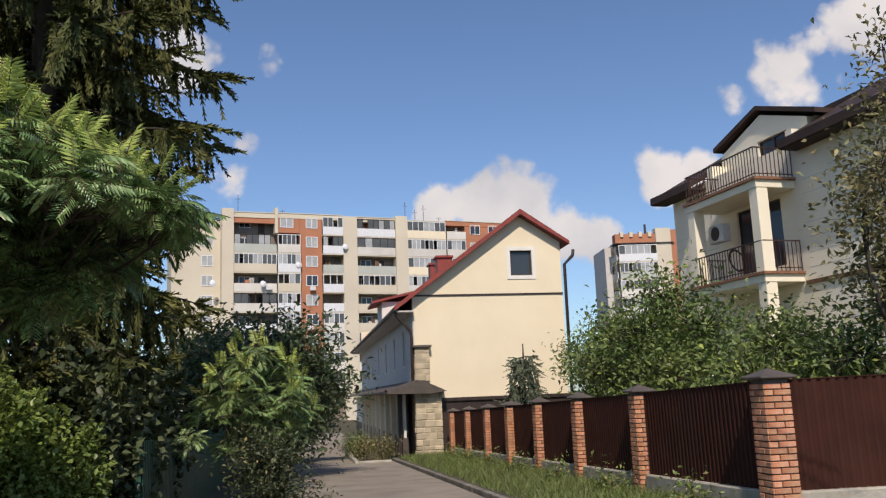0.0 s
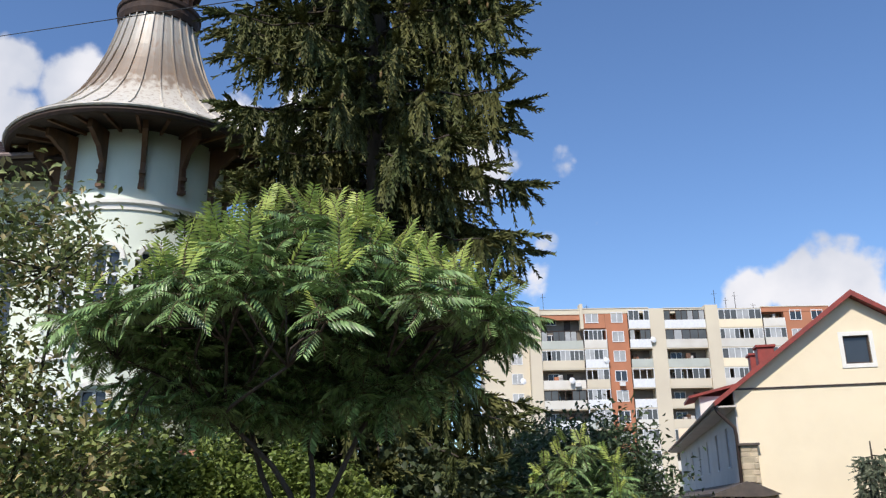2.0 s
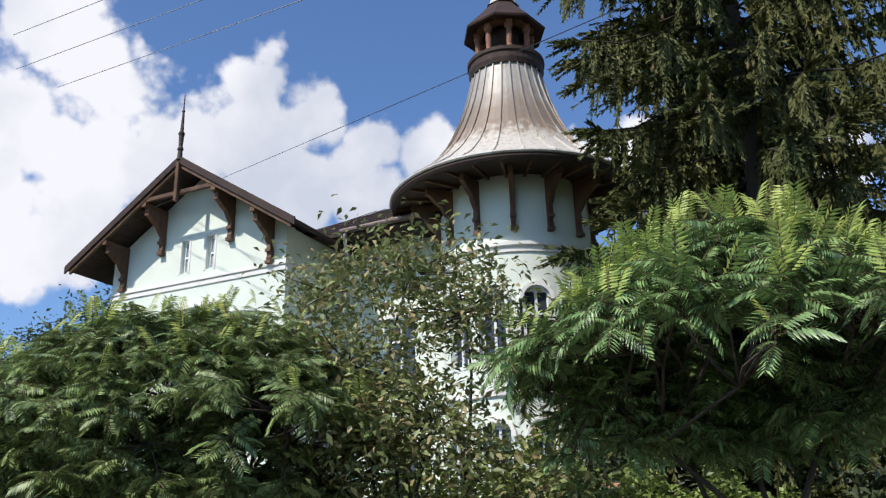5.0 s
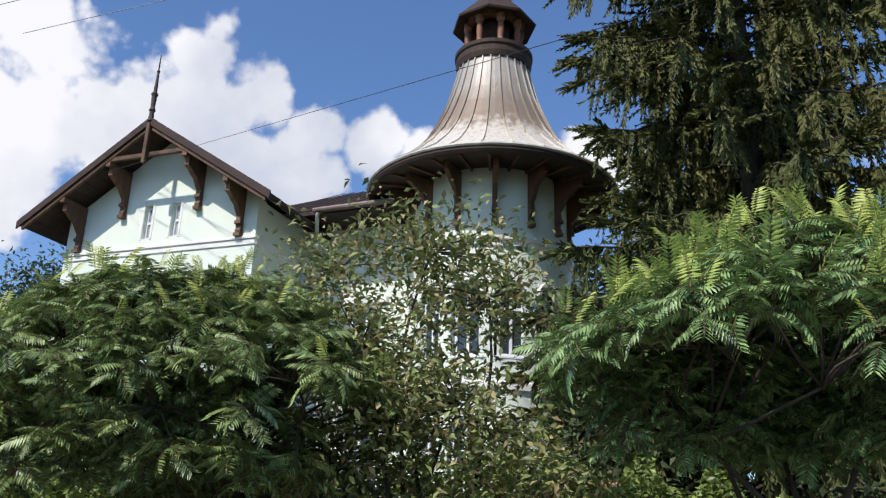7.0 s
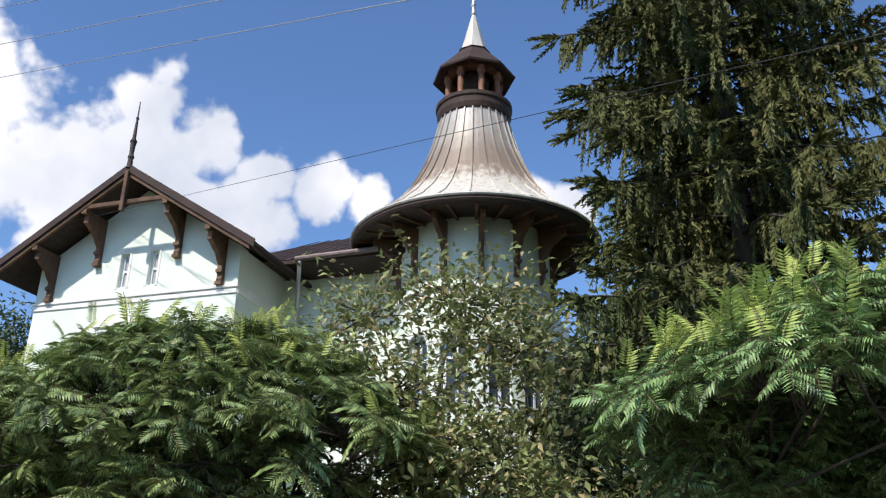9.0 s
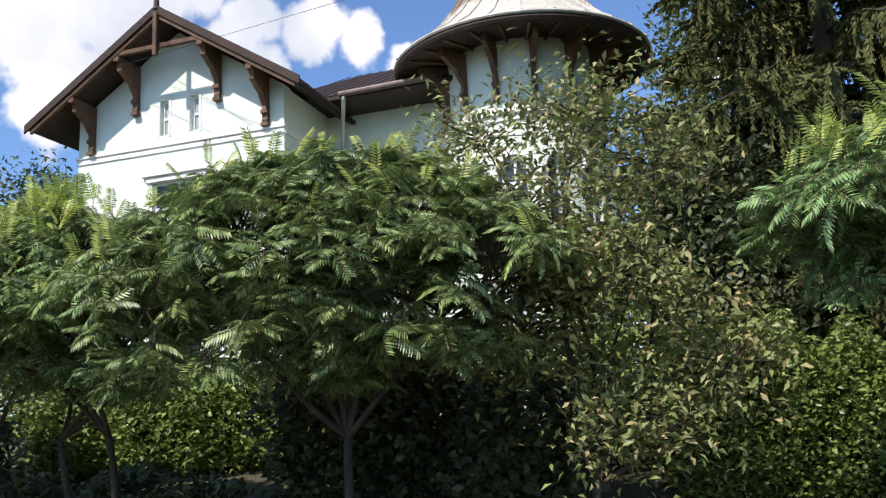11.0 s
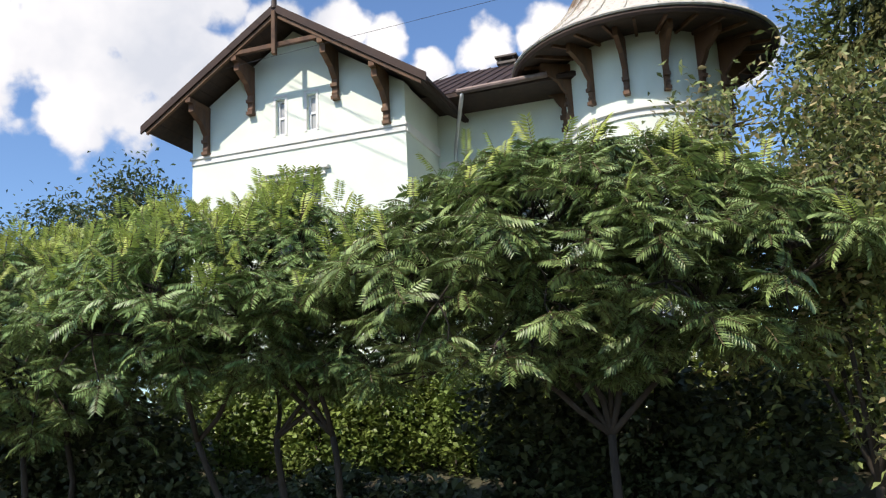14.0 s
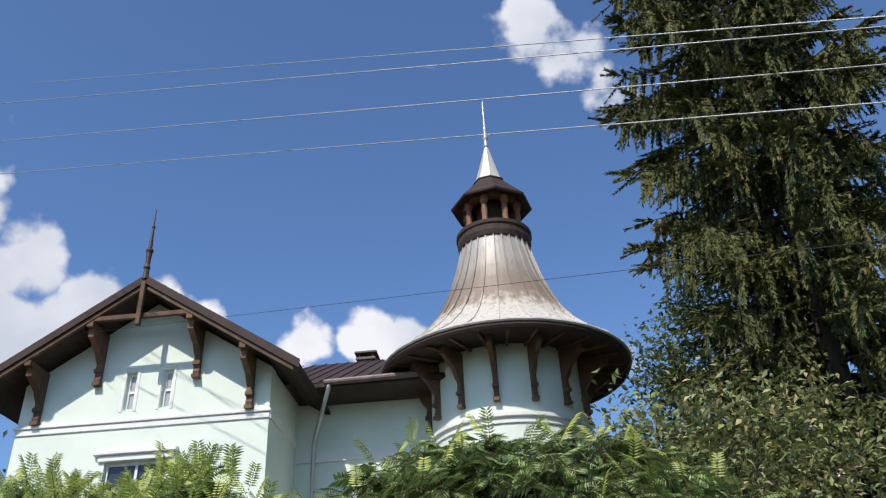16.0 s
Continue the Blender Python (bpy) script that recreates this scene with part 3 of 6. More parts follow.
def build_villa():
    HW = 2.92
    base = 0.4
    # gable front with two slits and one large window
    slits = [(-0.50, -0.26, 8.64, 9.56), (0.36, 0.60, 8.64, 9.56)]
    big = [(-0.70, 0.70, 5.45, 7.45), (-0.70, 0.70, 2.1, 4.2)]
    bm = wall_with_holes(-HW, HW, base, 8.20, 0, 0.35, big)
    part("front_wall", bm, MINT, villa, "mint stucco gable front")
    bm = bmesh.new()
    ph = lambda x: 11.30 - 0.644 * abs(x)
    # upper gable cut into strips that follow the roof slope, leaving the slits open
    xs = sorted({-HW, HW, 0.0, *[s[0] for s in slits], *[s[1] for s in slits]})
    for a, b in zip(xs, xs[1:]):
        hole = [s for s in slits if s[0] - 1e-6 <= a and b <= s[1] + 1e-6]
        spans = [(8.20, 8.64, 8.64), (9.56, None, None)] if hole else [(8.20, None, None)]
        for lo, hi, _ in spans:
            prism(bm, [(a, lo), (b, lo), (b, hi or ph(b)), (a, hi or ph(a))], 0, 0.35)
    bmesh.ops.remove_doubles(bm, verts=bm.verts, dist=1e-4)
    part("gable_wall", bm, MINT, villa, "mint stucco gable wall")
    for s in slits:
        win = window(villa, (s[0] + s[1]) / 2, 0.16, s[2], s[1] - s[0], s[3] - s[2], glass_mat=GLASS_CURTAIN, mullions=0, transom=0.5, sill=False)
        part("casing", boxes((-0.20, -0.125, -0.175, 0.0, -0.04, 0.96), (0.125, 0.20, -0.175, 0.0, -0.04, 0.96), (-0.20, 0.20, -0.175, 0.0, 0.965, 1.03), bevel=0.01), WHITE, win)
    window(villa, 0, 0.16, 5.45, 1.4, 2.0, transom=0.68)
    window(villa, 0, 0.16, 2.1, 1.4, 2.1, transom=0.68)
    part("lintel", boxes((-0.85, 0.85, -0.06, 0.0, 7.46, 7.60), (-0.95, 0.95, -0.12, 0.0, 7.60, 7.70), bevel=0.015), WHITE, villa, "white plaster window head")
    part("moulding", boxes((-HW - 0.02, HW + 0.02, -0.035, 0.0, 8.20, 8.34), (-HW - 0.05, HW + 0.05, -0.07, 0.0, 8.34, 8.42), bevel=0.015), WHITE, villa, "white plaster string course")
    # right flank of the wing, then the set-back middle wall
    part("side_wall", boxes((HW - 0.35, HW, 0.352, 2.6, base, 9.38)), MINT, villa)
    part("side_wall", boxes((-HW, -HW + 0.35, 0.352, 9, base, 9.38)), MINT, villa)
    part("moulding", boxes((HW, HW + 0.05, 0.0, 2.24, 8.20, 8.42)), WHITE, villa)
    mid = wall_with_holes(HW, TX - 1.2, base, 9.30, 2.25, 2.6, [(4.45, 5.35, 5.35, 7.15), (4.45, 5.35, 2.2, 4.2)])
    part("middle_wall", mid, MINT, villa, "mint stucco wall between gable and turret")
    window(villa, 4.9, 2.41, 5.35, 0.9, 1.8, transom=0.7)
    window(villa, 4.9, 2.41, 2.2, 0.9, 2.0, transom=0.7)
    part("lintel", boxes((4.3, 5.5, 2.15, 2.25, 7.18, 7.34), bevel=0.012), WHITE, villa)
    part("moulding", boxes((HW + 0.06, TX - 1.70, 2.19, 2.248, 7.82, 8.04)), WHITE, villa)
    part("vent_panel", boxes((4.75, 5.55, 2.235, 2.249, 8.62, 8.86)), MINT, villa)
    part("back_wall", boxes((-HW + 0.36, TX + 1.3, 10.6, 10.9, base, 9.3), (TX + 1.0, TX + 1.3, 3.5, 10.59, base, 9.3)), MINT, villa)
    # gable roof: two slopes with thickness, boarded underside
    sl = 2.42 / 3.72
    for side in (-1, 1):
        bm = bmesh.new()
        prism(bm, [(0, 11.56), (side * 3.74, 11.56 - sl * 3.74), (side * 3.74, 11.44 - sl * 3.74), (0, 11.44)], -0.88, 6.4)
        for k in range(16):
            yy = -0.80 + 7.1 * k / 15
            part("roof_seam", beam(bmesh.new(), (0, yy, 11.565), (side * 3.74, yy, 11.565 - sl * 3.74), 0.02, 0.02), ROOF_BROWN, villa)
        part("roof", bm, ROOF_BROWN, villa, "brown sheet metal roof slope")
        for k in range(13):
            a, b = 3.70 * k / 13, 3.70 * (k + 1) / 13 - 0.012
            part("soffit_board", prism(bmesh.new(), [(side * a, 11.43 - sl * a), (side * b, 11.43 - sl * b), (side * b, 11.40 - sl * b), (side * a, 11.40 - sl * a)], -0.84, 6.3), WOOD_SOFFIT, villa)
        bm = bmesh.new()
        prism(bm, [(0, 11.61), (side * 3.80, 11.61 - sl * 3.80), (side * 3.80, 11.40 - sl * 3.80), (0, 11.40)], -0.93, -0.88)
        part("barge_board", bm, ROOF_BROWN, villa)
        bm = bmesh.new()
        prism(bm, [(0, 11.39), (side * 3.66, 11.39 - sl * 3.66), (side * 3.66, 11.29 - sl * 3.66), (0, 11.29)], -0.88, -0.80)
        part("rafter", bm, WOOD_DARK, villa)
        for x in (1.17, 2.47):
            z = 11.30 - sl * x
            part("purlin", boxes((side * x - 0.07, side * x + 0.07, -0.86, 0.0, z - 0.13, z - 0.01)), WOOD_DARK, villa)
            wall_bracket(villa, side * x, 0, z - 1.25, 1.12, 0.72, 0, 0.14)
        part("wall_plate", boxes((side * 3.72 - 0.05, side * 3.72 + 0.05, -0.88, 6.3, 9.02, 9.10)), ROOF_BROWN, villa)
    part("ridge_cap", prism(bmesh.new(), [(-0.14, 11.53), (0, 11.62), (0.14, 11.53), (0.10, 11.50), (-0.10, 11.50)], -0.9, 6.4), ROOF_BROWN, villa)
    part("king_post", boxes((-0.055, 0.055, -0.97, -0.86, 10.30, 11.42), bevel=0.012), WOOD_DARK, villa)
    part("collar_tie", boxes((-1.32, 1.32, -0.86, -0.77, 10.52, 10.64), bevel=0.012), WOOD_DARK, villa)
    fin = lathe(bmesh.new(), [(0, 11.5), (0.075, 11.5), (0.06, 11.75), (0.085, 11.80), (0.055, 11.9), (0.07, 12.2), (0.095, 12.27), (0.05, 12.34), (0.03, 12.9), (0.045, 12.95), (0.02, 13.0), (0.012, 13.45), (0, 13.45)], 10)
    part("finial", fin, FRAME_DARK, villa, "dark turned timber spike on the gable", m=pose(0, -0.9, 0))
    # main roof behind, gutter and downpipe
    bm = bmesh.new()
    v = [bm.verts.new(p) for p in ((0, 1.05, 9.38), (TX - 0.2, 1.05, 9.38), (TX - 0.2, 11.2, 9.38), (0, 11.2, 9.38), (2.4, 6.1, 12.1), (TX - 1.5, 6.1, 12.1))]
    for q in ((0, 1, 5, 4), (1, 2, 5), (2, 3, 4, 5), (3, 0, 4), (3, 2, 1, 0)):
        bm.faces.new([v[i] for i in q])
    for k in range(22):
        xx = 2.0 + k * 0.35
        if xx < TX - 1.5:
            part("roof_seam", beam(bmesh.new(), (xx, 1.05, 9.40), (xx, 6.1, 12.12), 0.02, 0.02), ROOF_BROWN, villa)
    part("main_roof", bm, ROOF_BROWN, villa, "brown sheet metal main roof")
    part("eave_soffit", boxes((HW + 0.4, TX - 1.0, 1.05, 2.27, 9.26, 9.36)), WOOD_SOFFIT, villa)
    g = bmesh.new()
    tube(g, [(3.9, 0.97, 9.34), (TX - 2.05, 0.97, 9.38)], [0.075, 0.075], 10)
    part("gutter", g, GUTTER, villa, "dull brown half-round gutter")
    g = bmesh.new()
    tube(g, [(4.02, 0.97, 9.36), (4.0, 1.0, 9.18), (3.45, 2.10, 8.45), (3.40, 2.17, 8.2), (3.40, 2.17, 0.7)], [0.05] * 5, 8)
    part("downpipe", g, PIPE_PALE, villa, "pale zinc downpipe", smooth=True)
    ch = part("chimney", boxes((3.70, 4.18, 6.0, 6.6, 11.4, 12.22), (3.64, 4.24, 5.94, 6.66, 12.10, 12.19), bevel=0.01), CAP, villa, "small dark rendered chimney")
    part("chimney_cowl", boxes((3.60, 4.28, 5.9, 6.7, 12.31, 12.36), (3.71, 3.76, 6.0, 6.05, 12.22, 12.32), (4.12, 4.17, 6.0, 6.05, 12.22, 12.32)), CAP, ch)


build_villa()


def build_turret():
    R = 1.86
    at = pose(TX, TY, 0)
    # wall in facets, leaving arched windows open
    openings = [(-118, 5.35, 6.95), (-88, 5.35, 6.95), (-58, 5.35, 6.95), (-28, 5.35, 6.95), (-148, 5.35, 6.95), (-118, 2.1, 4.0), (-88, 2.1, 4.0), (-58, 2.1, 4.0)]
    bm = bmesh.new()
    n = 72
    zs = [0.4, 2.1, 4.0, 5.35, 6.95, 7.9, 9.75]
    for k in range(n):
        a0, a1 = 360 * k / n - 180, 360 * (k + 1) / n - 180
        am = (a0 + a1) / 2
        for c, d in zip(zs, zs[1:]):
            if any(abs((am - o[0] + 180) % 360 - 180) < 10 and o[1] - 0.01 < (c + d) / 2 < o[2] + 0.01 for o in openings):
                continue
            q = []
            for r in (R, R - 0.30):
                for a in (a0, a1):
                    q.append((r * math.cos(radians(a)), r * math.sin(radians(a))))
            lo = [bm.verts.new((x, y, c)) for x, y in q]
            hi = [bm.verts.new((x, y, d)) for x, y in q]
            for f in ((lo[0], lo[1], hi[1], hi[0]), (lo[3], lo[2], hi[2], hi[3]), (lo[1], lo[3], hi[3], hi[1]), (lo[2], lo[0], hi[0], hi[2]), (hi[0], hi[1], hi[3], hi[2]), (lo[1], lo[0], lo[2], lo[3])):
                bm.faces.new(f)
    bmesh.ops.remove_doubles(bm, verts=bm.verts, dist=1e-4)
    part("turret_wall", bm, MINT, villa, "round mint stucco turret wall", m=at)
    for a, lo, hi in openings:
        w = 0.60
        win = window(villa, TX + (R - 0.14) * math.cos(radians(a)), TY + (R - 0.14) * math.sin(radians(a)), lo, w, hi - lo, turn=a + 90, transom=0.66, sill=True)
        arch = bmesh.new()
        for k in range(12):
            t0, t1 = math.pi * k / 12, math.pi * (k + 1) / 12
            prism(arch, [(0.31 * math.cos(t0), 0.31 * math.sin(t0)), (0.40 * math.cos(t0), 0.40 * math.sin(t0)), (0.40 * math.cos(t1), 0.40 * math.sin(t1)), (0.31 * math.cos(t1), 0.31 * math.sin(t1))], -0.20, -0.08)
        bmesh.ops.remove_doubles(arch, verts=arch.verts, dist=1e-4)
        part("arch_casing", arch, WHITE, win, m=pose(0, 0, hi - lo - 0.24))
        spand = bmesh.new()
        for k in range(12):
            t0, t1 = math.pi * k / 12, math.pi * (k + 1) / 12
            prism(spand, [(0.31 * math.cos(t0), 0.31 * math.sin(t0)), (0.31 * math.cos(t1), 0.31 * math.sin(t1)), (0.33 * math.cos(t1), 0.34), (0.33 * math.cos(t0), 0.34)], -0.13, -0.02)
        bmesh.ops.remove_doubles(spand, verts=spand.verts, dist=1e-4)
        part("spandrel", spand, MINT, win, m=pose(0, 0, hi - lo - 0.24))
    part("turret_moulding", lathe(bmesh.new(), [(R - 0.02, 7.80), (R + 0.04, 7.82), (R + 0.04, 7.92), (R + 0.10, 7.96), (R + 0.10, 8.04), (R - 0.02, 8.08)], 72), WHITE, villa, "white plaster ring moulding", m=at, smooth=False)
    part("turret_moulding", lathe(bmesh.new(), [(R - 0.02, 4.6), (R + 0.06, 4.63), (R + 0.06, 4.78), (R - 0.02, 4.82)], 72), WHITE, villa, m=at)
    # brackets under the wide eave
    for k in range(14):
        a = -96.5 + 360 / 14 * k
        wall_bracket(villa, TX + R * math.cos(radians(a)), TY + R * math.sin(radians(a)), 8.34, 1.30, 0.72, a + 90, 0.11)
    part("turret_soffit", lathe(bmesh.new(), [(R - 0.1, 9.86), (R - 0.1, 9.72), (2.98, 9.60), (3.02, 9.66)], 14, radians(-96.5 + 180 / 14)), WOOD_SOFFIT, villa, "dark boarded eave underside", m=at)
    for k in range(28):
        a = radians(360 / 28 * k + 3)
        part("rafter", beam(bmesh.new(), ((R + 0.03) * math.cos(a), (R + 0.03) * math.sin(a), 9.66), (2.92 * math.cos(a), 2.92 * math.sin(a), 9.58), 0.06, 0.08), WOOD_DARK, villa, m=at)
    part("turret_gutter", lathe(bmesh.new(), [(2.94, 9.56), (3.04, 9.56), (3.08, 9.62), (3.07, 9.68), (2.98, 9.68)], 56), WOOD_SOFFIT, villa, "dark eave trim", m=at)
    part("drip_edge", lathe(bmesh.new(), [(3.0, 9.685), (3.10, 9.685), (3.125, 9.72), (3.10, 9.765), (3.0, 9.765)], 56), TIN_LIGHT, villa, "pale tin drip edge", m=at)
    # bell-cast tin roof in standing-seam gores
    skirt = [(3.09, 9.75), (2.55, 10.13), (2.08, 10.58), (1.72, 11.04), (1.53, 11.38)]
    neck = [(1.53, 11.38), (1.33, 11.82), (1.16, 12.28), (1.03, 12.75), (0.94, 13.12), (0.90, 13.34)]
    G = 28
    part("roof_skirt", lathe(bmesh.new(), skirt, G * 2), TIN_BELL, villa, "pale weathered tin skirt of the turret roof", m=at)
    part("roof_neck", lathe(bmesh.new(), neck, G * 2), TIN_BELL, villa, "grey rust-streaked tin bell of the turret roof", m=at)
    for k in range(G):
        a = 2 * math.pi * k / G
        for prof, mat in ((skirt, TIN_BELL), (neck, TIN_BELL)):
            bm = bmesh.new()
            for (r0, z0), (r1, z1) in zip(prof, prof[1:]):
                beam(bm, ((r0 + 0.015) * math.cos(a), (r0 + 0.015) * math.sin(a), z0), ((r1 + 0.015) * math.cos(a), (r1 + 0.015) * math.sin(a), z1), 0.026, 0.05)
            part("seam", bm, mat, villa, m=at)
    # lantern
    part("lantern_ring", lathe(bmesh.new(), [(0.86, 13.26), (0.96, 13.28), (1.00, 13.42), (0.99, 13.58), (1.03, 13.62), (1.03, 13.72), (0.80, 13.80), (0.0, 13.80)], 40), WOOD_SOFFIT, villa, "dark timber ring under the lantern", m=at)
    for k in range(8):
        a = radians(22.5 + 45 * k + 8)
        col = lathe(bmesh.new(), [(0, 13.8), (0.11, 13.8), (0.11, 13.88), (0.075, 13.92), (0.085, 14.2), (0.07, 14.42), (0.11, 14.48), (0.11, 14.66), (0, 14.66)], 10)
        part("lantern_column", col, WOOD_RED, villa, "reddish turned timber column", m=pose(TX + 0.72 * math.cos(a), TY + 0.72 * math.sin(a), 0))
    part("lantern_core", lathe(bmesh.new(), [(0.42, 13.8), (0.42, 14.66)], 8), WOOD_SOFFIT, villa, m=at)
    part("lantern_beam", lathe(bmesh.new(), [(0.62, 14.60), (0.82, 14.60), (0.82, 14.74), (0.62, 14.74), (0.62, 14.60)], 8, radians(8)), WOOD_DARK, villa, m=at)
    part("lantern_roof", lathe(bmesh.new(), [(0, 14.72), (0.8, 14.72), (1.12, 14.62), (1.14, 14.67), (0.86, 14.98), (0.60, 15.28), (0.45, 15.46), (0.42, 15.56)], 8, radians(8)), ROOF_BROWN, villa, "dark flared eight-sided lantern roof", m=at)
    part("spire", lathe(bmesh.new(), [(0.47, 15.52), (0.40, 15.58), (0.29, 15.95), (0.20, 16.3), (0.11, 16.65), (0.05, 16.86)], 8, radians(8)), TIN_LIGHT, villa, "pale tin spire", m=at)
    part("spire_finial", lathe(bmesh.new(), [(0.05, 16.84), (0.09, 16.88), (0.06, 16.95), (0.055, 17.15), (0.085, 17.2), (0.06, 17.26), (0.045, 17.5), (0.065, 17.54), (0.035, 17.6), (0.028, 18.1), (0.012, 18.62), (0, 18.66)], 12), PIPE_PALE, villa, "pale metal finial rod", m=at, smooth=True)


build_turret()


# ---- cream gabled house on the lane ----
def build_cream_house():
    h = thing("cream_house", pose(18.2, 29.95, -0.95, 0, 0, -13.77), "cream yellow rendered house with red tile roof beside the lane", "house")
    W, L = 6.15, 30.0
    E0, PX, PZ, ER = 6.45, 4.45, 9.72, 8.62      # left eave, ridge place, ridge height, right eave height
    holes = (4.02, 4.92, 7.25, 8.28)
    bm = bmesh.new()
    roofline = lambda x: E0 + (PZ - E0) * x / PX if x <= PX else PZ + (ER - PZ) * (x - PX) / (W - PX)
    prism(bm, [(0, 0), (W, 0), (W, 6.5), (0, 6.5)], 0, 0.4)
    xs = [0, holes[0], PX, holes[1], W]
    for a, b in zip(xs, xs[1:]):
        if holes[0] <= a and b <= holes[1]:
            prism(bm, [(a, 6.53), (b, 6.53), (b, holes[2]), (a, holes[2])], 0, 0.4)
            prism(bm, [(a, holes[3]), (b, holes[3]), (b, roofline(b)), (a, roofline(a))], 0, 0.4)
        else:
            prism(bm, [(a, 6.53), (b, 6.53), (b, roofline(b)), (a, roofline(a))], 0, 0.4)
    bmesh.ops.remove_doubles(bm, verts=bm.verts, dist=1e-4)
    part("gable_wall", bm, YELLOW, h, "cream yellow gable wall")
    part("band", boxes((-0.01, W + 0.01, -0.035, 0.0, 6.46, 6.53)), DARKPIPE, h, "thin dark band")
    part("window_surround", boxes((holes[0] - 0.15, holes[0], -0.03, 0.0, holes[2] - 0.15, holes[3] + 0.15), (holes[1], holes[1] + 0.15, -0.03, 0.0, holes[2] - 0.15, holes[3] + 0.15), (holes[0], holes[1], -0.03, 0.0, holes[3], holes[3] + 0.15), (holes[0], holes[1], -0.03, 0.0, holes[2] - 0.15, holes[2])), WHITE, h, "white painted window surround")
    window(h, (holes[0] + holes[1]) / 2, 0.14, holes[2], holes[1] - holes[0], holes[3] - holes[2], frame_mat=FRAME_DARK, mullions=0, sill=False)
    # lane side
    wins = [(y, y + 0.75, 3.85, 5.35) for y in (3.2, 7.0, 11.2, 15.6, 20.2, 25)]
    side = wall_with_holes(0.402, L, 0, E0, 0, 0.35, wins)
    o = part("side_wall", side, GREYWALL, h, "pale grey rendered side wall")
    o.matrix_basis = Matrix(((0, -1, 0, 0.35), (1, 0, 0, 0), (0, 0, 1, 0), (0, 0, 0, 1)))
    for w in wins:
        window(h, 0.12, (w[0] + w[1]) / 2, w[2], 0.75, 1.5, turn=-90, mullions=0, transom=0.6)
    part("corner_strip", boxes((-0.05, -0.002, 0.0, 0.7, 2.9, E0)), GREYWALL, h)
    part("far_wall", boxes((0, W, L, L + 0.4, 0, 7.5), (W - 0.35, W, 0.402, L - 0.01, 0, ER)), YELLOW, h)
    # red roof
    bm = bmesh.new()
    s1 = (PZ - E0) / PX
    prism(bm, [(-0.75, E0 - 0.75 * s1 + 0.02), (PX, PZ + 0.02), (PX, PZ + 0.16), (-0.75, E0 - 0.75 * s1 + 0.16)], -0.35, L + 0.3)
    for k in range(60):
        y = -0.3 + k * 0.5
        beam(bm, (-0.75, y, E0 - 0.75 * s1 + 0.17), (PX, y, PZ + 0.17), 0.05, 0.04)
    part("roof", bm, RED_TILE, h, "red metal tile roof slope")
    s2 = (ER - PZ) / (W - PX)
    part("roof", prism(bmesh.new(), [(PX, PZ + 0.02), (W + 0.28, ER + 0.28 * s2 + 0.02), (W + 0.28, ER + 0.28 * s2 + 0.14), (PX, PZ + 0.16)], -0.35, L + 0.3), RED_TILE, h)
    part("verge_board", prism(bmesh.new(), [(-0.78, E0 - 0.78 * s1), (PX, PZ), (W + 0.30, ER + 0.30 * s2 + 0.04), (W + 0.30, ER + 0.30 * s2 + 0.18), (PX, PZ + 0.22), (-0.78, E0 - 0.78 * s1 + 0.19)], -0.40, -0.35), RED_TILE, h)
    part("soffit", boxes((-0.72, -0.01, -0.3, L, E0 - 0.62, E0 - 0.56)), GREYWALL, h)
    g = bmesh.new()
    tube(g, [(-0.78, -0.3, E0 - 0.5), (-0.78, L, E0 - 0.5)], [0.08, 0.08], 8)
    part("gutter", g, DARKPIPE, h)
    for pts in ([(-0.78, -0.15, E0 - 0.5), (-0.70, -0.15, E0 - 0.75), (-0.16, -0.12, E0 - 1.35), (-0.12, -0.1, E0 - 1.6), (-0.12, -0.1, 0.1)],
                [(W + 0.50, -0.2, ER - 0.35), (W + 0.46, -0.2, ER - 0.6), (W + 0.12, -0.1, ER - 0.95), (W + 0.10, -0.1, 0.2)]):
        g = bmesh.new()
        tube(g, pts, [0.065] * len(pts), 8)
        part("downpipe", g, DARKPIPE, h, "dark brown downpipe", smooth=True)
    for y in (6, 8.2):
        c = part("chimney", boxes((2.0, 2.7, y, y + 0.7, 7.6, 9.0), bevel=0.02), RED_TILE, h, "red chimney stack")
        part("chimney_cap", boxes((1.92, 2.78, y - 0.08, y + 0.78, 9.0, 9.12), bevel=0.02), RED_TILE, c)
    d = part("dormer", boxes((-0.4, 2.0, 9, 11.5, 6.0, 7.3)), WHITE, h, "white dormer")
    part("dormer_roof", prism(bmesh.new(), [(-0.9, 7.2), (2.2, 7.9), (2.2, 8.02), (-0.9, 7.32)], 8.7, 11.8), RED_TILE, d)
    # stone corner pier, canopy and ground-floor piers
    rng = random.Random(5)
